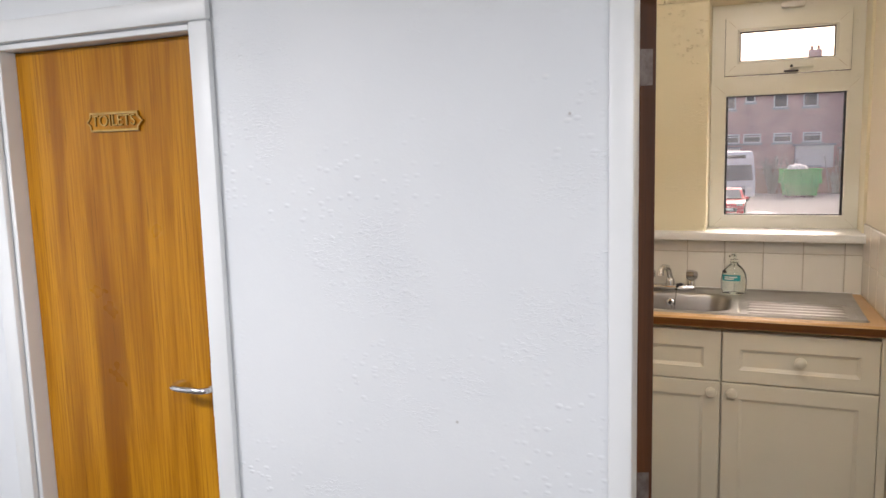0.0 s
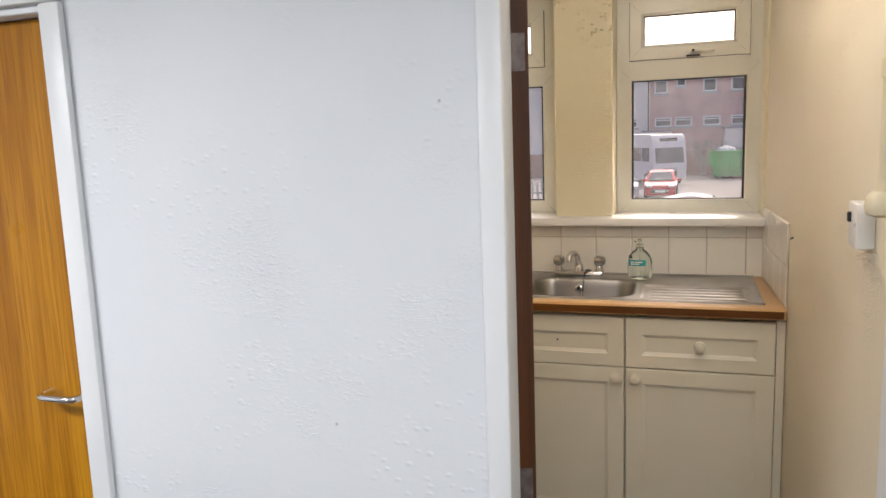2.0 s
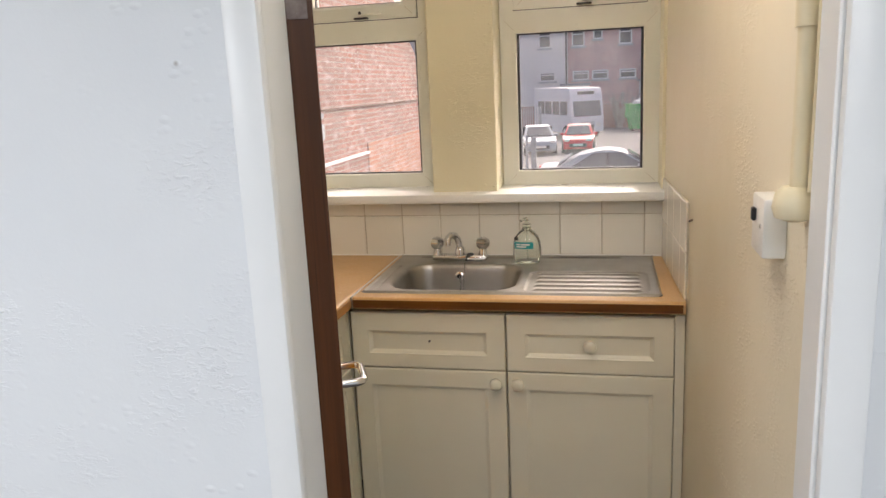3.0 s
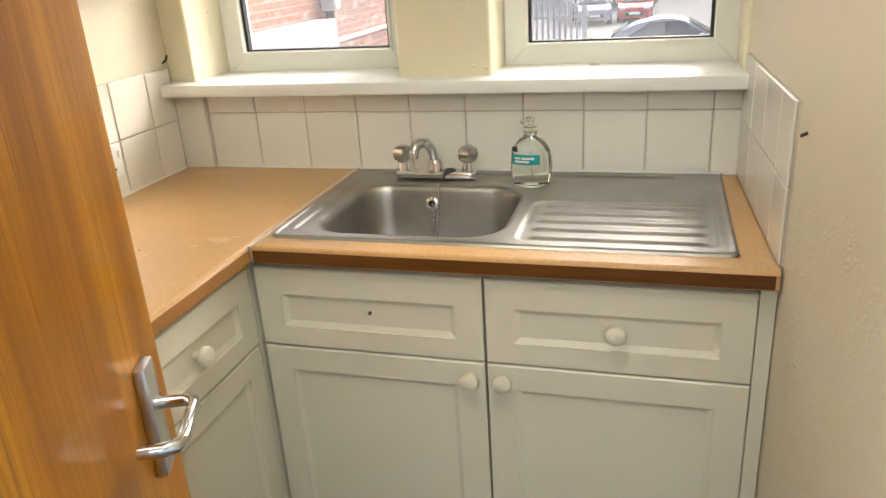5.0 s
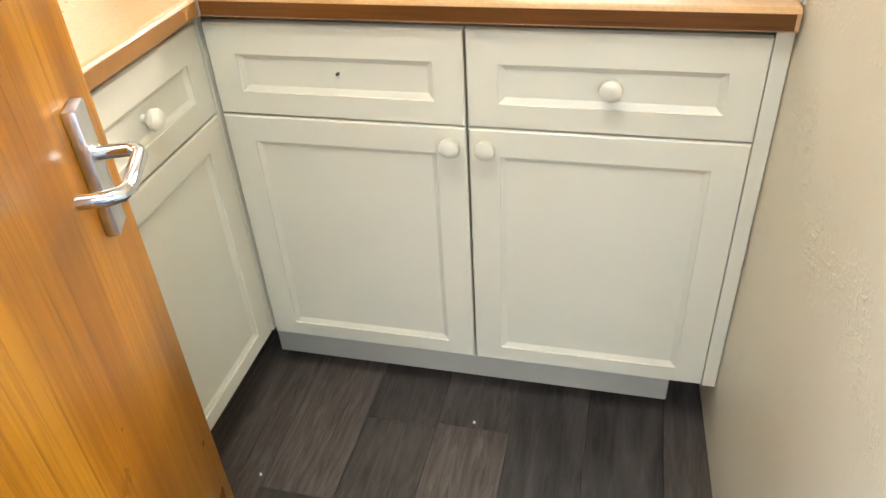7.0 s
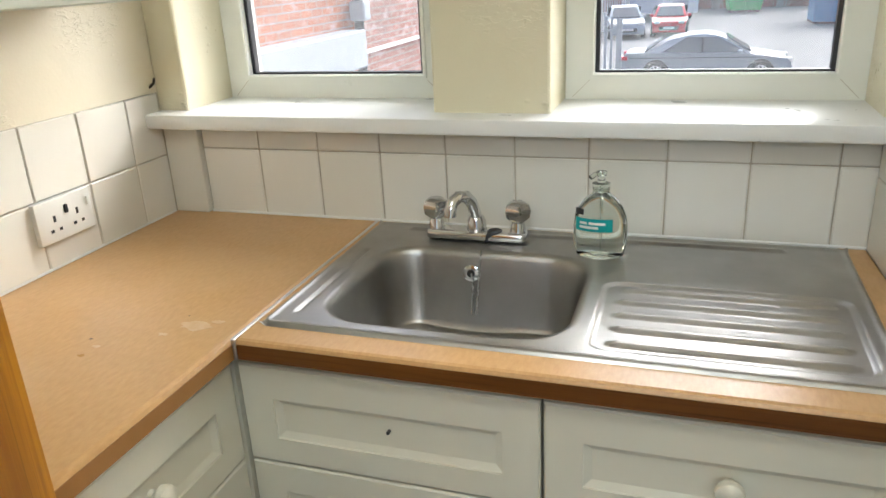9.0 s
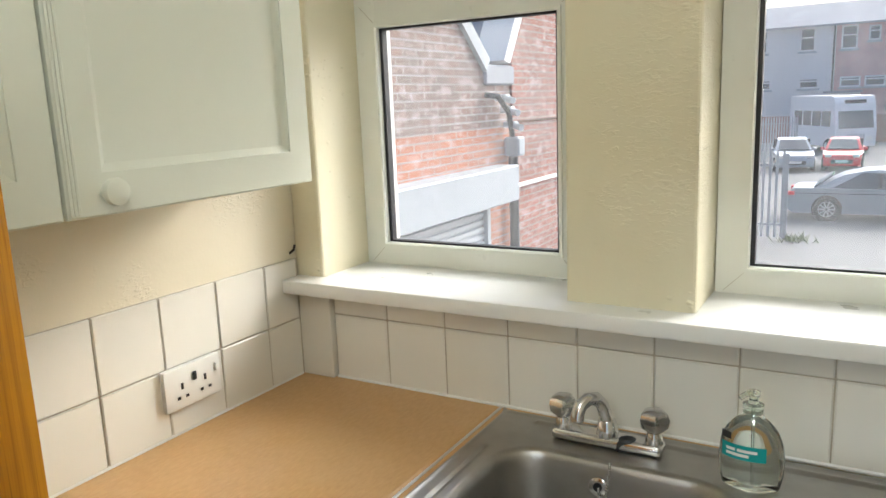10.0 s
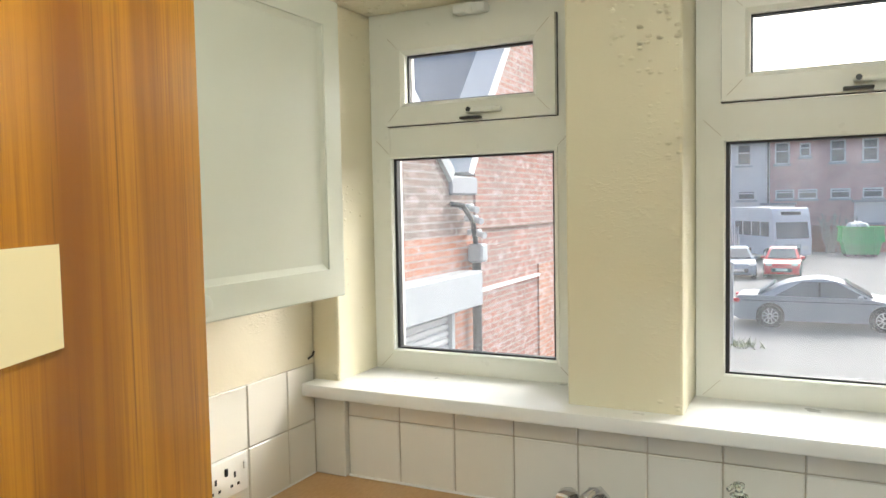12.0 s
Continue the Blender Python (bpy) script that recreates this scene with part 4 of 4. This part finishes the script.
def palisade(x0, x1, y, top, rz=0.0):
    f = thing("palisade_fence", "galvanised steel palisade fence with pointed pales", "fence", (x0, y, G), "yard fences", rz)
    L, H = x1 - x0, top - G
    for z in (0.35, H - 0.4):
        part("rail", box(B(), 0, L, 0.0, 0.04, z, z + 0.05), GREYSTEEL, f)
    pale = None
    n = int(L / 0.155)
    for k in range(n + 1):
        if pale is None:
            bm = prism(B(), [(-0.033, 0.05), (0.033, 0.05), (0.033, H - 0.12), (0.012, H), (-0.012, H), (-0.033, H - 0.12)], "y", -0.02, 0)
            pale = mesh("pale", bm, GREYSTEEL)
        o = new("pale", pale)
        o.location = (k * 0.155, 0, 0)
        o.parent = f
    for x in (0, L):
        part("post", box(B(), x - 0.05, x + 0.05, 0.04, 0.1, 0, H - 0.1), GREYSTEEL, f)


palisade(-4.6, -1.75, 22.8, 0.08)
palisade(3.35, 6.2, 21.5, -0.2)
palisade(-6.5, -2.6, 44, 0.2, 40)
wd = B()
r = random.Random(5)
for k in range(60):
    x, y = -1.5 + r.gauss(0, 0.22), 22.6 + r.gauss(0, 0.15)
    hgt = r.uniform(0.08, 0.3)
    v = [wd.verts.new(p) for p in ((x, y, G), (x + 0.03, y, G), (x + r.gauss(0, 0.12), y + r.gauss(0, 0.1), G + hgt))]
    wd.faces.new(v)
tagged(part("weeds", wd, WEED), "tuft of pale green weeds by the fence", "weeds", kind="stuff")

# vehicles


def wheel(parent, x, y, r, side, w=0.2):
    t = part("wheel", lathe(B(), [(r * 0.6, -w / 2 + 0.05), (r * 0.66, -w / 2), (r * 0.95, -w / 2), (r, -w / 2 + 0.03), (r, w / 2 - 0.03), (r * 0.95, w / 2), (r * 0.66, w / 2), (r * 0.6, w / 2 - 0.05)], pose(x, y, r, 90, 0, 0), 28), TYRE, parent, "black tyre", True)
    rim = B()
    m = pose(x, y - side * 0.0, r, 90, 0, 0)
    lathe(rim, [(r * 0.66, -w / 2 - 0.005), (r * 0.62, -w / 2 - 0.008), (r * 0.6, -w / 2 + 0.03), (r * 0.6, w / 2 - 0.03), (r * 0.62, w / 2 + 0.008), (r * 0.66, w / 2 + 0.005)], m, 28, False)
    for k in range(10):
        a = 2 * math.pi * k / 10
        for s in (-1, 1):
            tube(rim, [m @ Vector((0.04 * math.cos(a), 0.04 * math.sin(a), s * w / 2)), m @ Vector((r * 0.63 * math.cos(a), r * 0.63 * math.sin(a), s * (w / 2 + 0.004)))], 0.018, 6)
    part("rim", rim, ALU, t, "alloy rim", True)


def smooth_profile(pts, n=4):
    out = []
    for i, p in enumerate(pts):
        a, b = Vector(pts[i - 1]), Vector(pts[(i + 1) % len(pts)])
        p = Vector(p)
        l = min(0.12, (a - p).length * 0.4, (b - p).length * 0.4)
        s, e = p + (a - p).normalized() * l, p + (b - p).normalized() * l
        for k in range(n + 1):
            t = k / n
            out.append(tuple((1 - t) ** 2 * s + 2 * t * (1 - t) * p + t * t * e))
    return out


def car(name, label, at, rz, paint, L, W, H, wb, front_oh, r=0.33):
    """A saloon or hatchback, nose at +x, with its wheels at x 0 and wb."""
    c = thing(name, label, "car", at, "", rz)
    a, b = wb + front_oh, wb + front_oh - L
    belt = H * 0.62
    body = [(a - 0.02, 0.22), (a, 0.5), (a - 0.12, belt - 0.17), (wb - 0.35, belt + 0.0), (0.0, belt + 0.04), (b + 0.15, belt + 0.02), (b, belt - 0.2), (b + 0.03, 0.3), (b + 0.2, 0.2)]
    bm = prism(B(), smooth_profile(body), "y", -W / 2, W / 2)
    for v in bm.verts:
        k = max(0.0, abs(v.co.x - wb / 2) - wb * 0.42)
        v.co.y *= 1 - 0.10 * k * k - 0.05 * abs(v.co.z - 0.55)
    es = [e for e in bm.edges if abs(e.verts[0].co.y - e.verts[1].co.y) < 0.15 and len(e.link_faces) == 2 and e.calc_face_angle(0) > 1.2]
    bmesh.ops.bevel(bm, geom=es, offset=0.06, segments=3, affect="EDGES")
    part("body", bm, paint, c, "", True)
    rear, nose = b + L * 0.14, wb - 0.25
    roof = [(nose, belt - 0.03), (nose - 0.86, H - 0.09), (nose - 1.3, H), (rear + 1.35, H - 0.03), (rear + 0.78, H - 0.15), (rear, belt - 0.02)]
    bm = prism(B(), smooth_profile(roof, 5), "y", -W / 2 + 0.06, W / 2 - 0.06)
    for v in bm.verts:
        v.co.y *= 1 - 0.26 * max(0, (v.co.z - belt)) / (H - belt)
    es = [e for e in bm.edges if len(e.link_faces) == 2 and e.calc_face_angle(0) > 1.1 and e.verts[0].co.z > belt]
    bmesh.ops.bevel(bm, geom=es, offset=0.05, segments=3, affect="EDGES")
    part("roof", bm, paint, c, "", True)
    gz0, gz1 = belt + 0.03, H - 0.09
    for s in (-1, 1):
        g = B()
        q = [(nose - 0.16, gz0), (nose - 0.98, gz1), (rear + 1.25, gz1), (rear + 0.5, gz0)]
        ys = [s * ((W / 2 - 0.06) * (1 - 0.26 * (zz - belt) / (H - belt)) + 0.012) for _, zz in q]
        o = [g.verts.new((x, y, zz)) for (x, zz), y in zip(q, ys)]
        i = [g.verts.new((x, y - s * 0.03, zz)) for (x, zz), y in zip(q, ys)]
        g.faces.new(o), g.faces.new(i[::-1])
        for k in range(4):
            g.faces.new((o[k], o[(k + 1) % 4], i[(k + 1) % 4], i[k]))
        part("side_window", g, DARKGL, c, "dark side glass")
        part("pillar", box(B(), wb / 2 - 0.2, wb / 2 - 0.14, s * (W / 2 - 0.14) - 0.07, s * (W / 2 - 0.14) + 0.07, gz0, gz1), BLACKP, c)
        part("mirror", box(B(), nose - 0.42, nose - 0.28, min(s * (W / 2 - 0.05), s * (W / 2 + 0.13)), max(s * (W / 2 - 0.05), s * (W / 2 + 0.13)), belt - 0.02, belt + 0.11, 0.03, 2), paint, c, "", True)
        part("headlight", box(B(), a - 0.3, a - 0.02, min(s * (W / 2 - 0.42), s * (W / 2 - 0.14)), max(s * (W / 2 - 0.42), s * (W / 2 - 0.14)), belt - 0.27, belt - 0.15, 0.03, 2), SOCKET, c, "clear headlight", True)
        part("tail_light", box(B(), b - 0.005, b + 0.22, min(s * (W / 2 - 0.34), s * (W / 2 - 0.055)), max(s * (W / 2 - 0.34), s * (W / 2 - 0.055)), belt - 0.18, belt - 0.07, 0.02, 2), REDV, c, "red tail light", True)
        # black strip painted in for the shade along the body crease
        part("crease_shade", box(B(), b + 0.3, a - 0.6, min(s * (W / 2 - 0.03), s * (W / 2 - 0.002)), max(s * (W / 2 - 0.03), s * (W / 2 - 0.002)), belt - 0.12, belt - 0.105), BLACKP, c)
        for x in (0, wb):
            ar = B()
            cyl(ar, (x, s * (W / 2 - 0.1), r), (x, s * (W / 2 - 0.006), r), r + 0.055, n=28)
            part("wheel_arch", ar, BLACKP, c, "dark wheel arch")
            wheel(c, x, s * (W / 2 - 0.09), r, s)
    for x0, z0, x1, z1, nm in ((nose - 0.06, belt + 0.06, nose - 0.72, H - 0.1, "windscreen"), (rear + 0.06, belt + 0.06, rear + 0.5, H - 0.16, "rear_window")):
        dx = 0.03 if nm == "windscreen" else -0.03
        g = B()
        q = [(x0 + dx, -W / 2 + 0.2, z0), (x0 + dx, W / 2 - 0.2, z0), (x1 + dx, W / 2 - 0.33, z1 + 0.012), (x1 + dx, -W / 2 + 0.33, z1 + 0.012)]
        o = [g.verts.new(p) for p in q]
        i = [g.verts.new((p[0] - dx, p[1], p[2] - 0.04)) for p in q]
        g.faces.new(o), g.faces.new(i[::-1])
        for k in range(4):
            g.faces.new((o[k], o[(k + 1) % 4], i[(k + 1) % 4], i[k]))
        part(nm, g, DARKGL, c, "dark glass")
    part("grille", box(B(), a - 0.06, a + 0.012, -0.45, 0.45, 0.34, 0.52, 0.02), BLACKP, c)
    part("number_plate", box(B(), a - 0.01, a + 0.02, -0.26, 0.26, 0.40, 0.51), SOCKET, c, "blank plate")
    return c


car("saloon_car", "silver four-door saloon parked across the yard", (-0.96, 27.0, G), 0, SILVER, 4.9, 1.86, 1.46, 2.96, 0.86, 0.34)
car("hatchback_car", "bright red hatchback facing the building", (-1.15, 44.2, G), -90, REDV, 4.0, 1.7, 1.46, 2.5, 0.8, 0.3)
car("dark_car", "grey-blue car parked behind the fence", (-3.6, 43.5, G), -80, SILVER, 4.2, 1.75, 1.5, 2.6, 0.8, 0.3)

bus = thing("minibus", "white minibus with large windscreen, parked", "bus", (-0.9, 51.5, G), "", -62)
bp = [(0.0, 0.4), (0.05, 1.3), (-0.22, 2.9), (-0.45, 3.3), (-6.2, 3.35), (-6.3, 0.4)]
bm = prism(B(), smooth_profile(bp), "y", -1.15, 1.15)
es = [e for e in bm.edges if len(e.link_faces) == 2 and e.calc_face_angle(0) > 1.2]
bmesh.ops.bevel(bm, geom=es, offset=0.1, segments=3, affect="EDGES")
part("body", bm, WHITEV, bus, "", True)
bm = B()
q = [(0.06, 1.45), (-0.2, 2.72), (-0.26, 2.72), (0.0, 1.45)]
prism(bm, q, "y", -0.98, 0.98)
part("windscreen", bm, DARKGL, bus, "wide dark windscreen")
for s in (-1, 1):
    for k in range(4):
        x = -1.75 - 1.25 * k
        y0, y1 = sorted((s * 1.13, s * 1.165))
        part("side_window", box(B(), x, x + 1.1, y0, y1, 1.55, 2.45, 0.02), DARKGL, bus, "dark side window")
    part("headlight", box(B(), -0.05, 0.06, min(s * 0.6, s * 0.95), max(s * 0.6, s * 0.95), 0.75, 0.98, 0.02), SOCKET, bus)
    for x in (-1.0, -4.8):
        wheel(bus, x, s * 1.04, 0.4, s, 0.25)
for k in range(7):
    part("grille_bar", box(B(), -0.02, 0.07, -0.5 + 0.15 * k, -0.42 + 0.15 * k, 0.72, 1.12), GREYSTEEL, bus)
part("destination_board", box(B(), -0.36, -0.2, -0.6, 0.6, 2.86, 3.06), BLACKP, bus, "dark line of unreadable lettering")

# skip and container
sk = thing("waste_skip", "bright green steel waste skip with pale bags on top", "skip", (3.0, 58.0, G), "", 8)
bm = prism(B(), [(-1.25, 0.95), (1.25, 0.95), (1.2, 1.9), (-1.2, 1.9)], "y", -0.8, 0.8)
part("upper_bin", bm, GREENP, sk)
bm = prism(B(), [(-0.95, 0.12), (0.95, 0.12), (1.12, 0.95), (-1.12, 0.95)], "y", -0.7, 0.7)
part("lower_bin", bm, GREENP, sk)
for x in (-0.7, 0, 0.7):
    part("rib", box(B(), x - 0.06, x + 0.06, -0.86, -0.78, 0.2, 1.85), GREENP, sk)
bm = B()
for y in (-0.86, 0.78):
    box(bm, -1.28, 1.28, y, y + 0.08, 1.86, 1.94)
for x in (-1.28, 1.20):
    box(bm, x, x + 0.08, -0.78, 0.78, 1.86, 1.94)
part("rim", bm, GREENP, sk)
for k in range(4):
    part("skid", box(B(), -0.9 + 0.55 * k, -0.8 + 0.55 * k, -0.6, 0.6, 0, 0.12), BLACKP, sk)
r = random.Random(8)
for k in range(6):
    bm = B()
    bmesh.ops.create_icosphere(bm, subdivisions=2, radius=r.uniform(0.25, 0.4), matrix=pose(r.uniform(-0.9, 0.2), r.uniform(-0.4, 0.4), 1.95))
    for v in bm.verts:
        v.co += Vector((r.uniform(-0.05, 0.05), r.uniform(-0.05, 0.05), r.uniform(-0.06, 0.06)))
    tagged(part("rubbish_bag", bm, BAGS, None, m=pose(3.0, 58.0, G, 0, 0, 8)), "pale plastic rubbish bag heaped on the skip", "rubbish bag", "skip bags")
bc = thing("storage_container", "blue corrugated steel storage container", "container", (8.8, 48.0, G))
part("body", box(B(), -2.9, 2.9, -1.2, 1.2, 0.1, 2.6), BLUEP, bc)
for k in range(22):
    part("corrugation", box(B(), -2.85 + 0.26 * k, -2.72 + 0.26 * k, -1.24, -1.2, 0.2, 2.5), BLUEP, bc)
part("base_rail", box(B(), -2.9, 2.9, -1.22, 1.22, 0, 0.1), BLACKP, bc)

# terraces


def house_window(parent, x, z, w, h, y):
    f = part("window", ring(B(), x - w / 2, x + w / 2, z - h / 2, z + h / 2, 0.12, y - 0.05, y + 0.06), RENDER, parent, "white framed window")
    part("pane", box(B(), x - w / 2 + 0.1, x + w / 2 - 0.1, y - 0.01, y + 0.02, z - h / 2 + 0.1, z + h / 2 - 0.1), DARKGL, f)
    part("glazing_bar", box(B(), x - w / 2 + 0.1, x + w / 2 - 0.1, y - 0.04, y, z + 0.1, z + 0.2), RENDER, f)
    part("sill", box(B(), x - w / 2 - 0.1, x + w / 2 + 0.1, y - 0.18, y, z - h / 2 - 0.14, z - h / 2), GREYSTEEL, f)


HY, EAVE, RIDGE = 68.0, 6.3, 8.3
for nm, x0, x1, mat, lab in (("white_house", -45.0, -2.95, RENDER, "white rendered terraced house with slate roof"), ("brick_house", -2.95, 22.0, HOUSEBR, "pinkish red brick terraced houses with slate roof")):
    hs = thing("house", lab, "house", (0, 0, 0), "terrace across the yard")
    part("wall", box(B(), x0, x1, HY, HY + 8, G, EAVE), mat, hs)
    bm = prism(B(), [(HY - 0.35, EAVE - 0.1), (HY - 0.35, EAVE + 0.05), (HY + 4, RIDGE), (HY + 8.35, EAVE + 0.05), (HY + 8.35, EAVE - 0.1), (HY + 4, RIDGE - 0.2)], "x", x0, x1)
    part("roof", bm, SLATE, hs)
    part("gutter", box(B(), x0, x1, HY - 0.45, HY - 0.33, EAVE - 0.1, EAVE + 0.02), GREYSTEEL, hs)
    xs = (-11.5, -8.3, -4.9) if nm == "white_house" else (-2.05, -0.4, 1.9, 4.1, 7.4, 9.6, 12.6, 15.0, 18.0)
    for k, x in enumerate(xs):
        small = nm == "brick_house" and k % 3 == 1
        house_window(hs, x, 5.3 if not small else 5.5, 0.8 if small else 1.1, 1.1 if small else 1.75, HY)
        house_window(hs, x + 0.2, 2.0, 1.4, 0.8, HY)
    part("downpipe", cyl(B(), (x1 - 0.12, HY - 0.1, G), (x1 - 0.12, HY - 0.1, EAVE), 0.07, n=8), BLACKP, hs)
    for k in range(2):
        xx = x0 + (x1 - x0) * (0.3 + 0.5 * k)
        ch = part("chimney", box(B(), xx - 0.5, xx + 0.5, HY + 3.6, HY + 4.4, RIDGE - 0.4, RIDGE + 1.0), mat, hs)
        for q in (-0.25, 0.25):
            part("chimney_pot", cyl(B(), (xx + q, HY + 4, RIDGE + 1.0), (xx + q, HY + 4, RIDGE + 1.35), 0.12, 0.1, 10), ORBR, ch)
for x, w, hh, mat in ((-2.2, 2.2, 3.4, RENDER), (4.3, 2.6, 3.5, RENDER), (8.2, 4.0, 3.2, SHUTTER)):
    sh = thing("outbuilding", "pale flat-roofed outbuilding behind the yard", "outbuilding", (x, 64.5, G), "outbuildings")
    part("wall", box(B(), -w / 2, w / 2, 0, 2.5, 0, hh), mat, sh)
    part("roof", box(B(), -w / 2 - 0.15, w / 2 + 0.15, -0.2, 2.7, hh, hh + 0.15), SLATE, sh)
    part("door", box(B(), -0.5, 0.5, -0.04, 0, 0, 2.0), GREYSTEEL, sh)
yw = struct("yard_wall", box(B(), -30, 40, 62.0, 62.3, G, -0.3), REDBR, "low brick yard wall")


def scrub(at, n, size, seed):
    t = thing("bare_shrub", "leafless grey-brown shrub by the yard wall", "shrub", at, "bare shrubs")
    r = random.Random(seed)
    tr, tw = B(), B()
    for k in range(n):
        a, lean = r.uniform(0, 6.28), r.uniform(0.1, 0.55)
        p = Vector((r.gauss(0, 0.25), r.gauss(0, 0.15), 0))
        d = Vector((math.cos(a) * lean, math.sin(a) * lean, 1)).normalized()
        ln = size * r.uniform(0.5, 1)
        mid, end = p + d * ln * 0.5, p + d * ln + Vector((r.gauss(0, 0.2), r.gauss(0, 0.2), -0.1))
        tube(tr, [p, mid, end], 0.03, 5)
        for j in range(16):
            s = mid.lerp(end, r.random())
            e = s + Vector((r.gauss(0, 0.3), r.gauss(0, 0.3), r.gauss(0.15, 0.2)))
            w = Vector((r.gauss(0, 1), r.gauss(0, 1), r.gauss(0, 1))).normalized() * 0.018
            tw.faces.new([tw.verts.new(q) for q in (s - w, s + w, e)])
    part("stems", tr, TWIG, t)
    part("twigs", tw, TWIG, t)


scrub((1.3, 61.3, G), 26, 3.2, 2)
scrub((2.6, 61.5, G), 18, 2.8, 4)
scrub((5.6, 61.4, G), 20, 3.0, 6)

# ---- floor planks, each a piece ----
fl = bpy.data.objects["floor"]
pw, pl = 0.176, 0.92
plank = mesh("plank", box(B(), 0.0006, pw - 0.0006, 0.0006, pl - 0.0006, -0.003, 0.0, 0.0008, 1), PLANK)
r = random.Random(11)
for i in range(-17, 8):
    x = 0.088 + pw * i - pw
    end = 3.6 if -1.15 < x < 0.5 else 1.8
    y = -2.7 - r.uniform(0.1, pl - 0.1)
    while y < end - 0.02:
        a, b = max(y, -2.7), min(y + pl, end)
        o = new("plank", plank)
        o.location, o.scale = (x, a, FLOOR), (1, (b - a) / pl, 1)
        o.parent = fl
        y += pl

db = B()
for x, y in ((0.0, 2.96), (-0.45, 2.72), (0.3, 2.6), (-0.2, 2.5)):
    bmesh.ops.create_icosphere(db, subdivisions=1, radius=0.004, matrix=Matrix.Translation((x, y, FLOOR + 0.003)))
tagged(part("floor_debris", db, SOCKET), "tiny pale crumbs on the floor planks", "debris", kind="stuff")
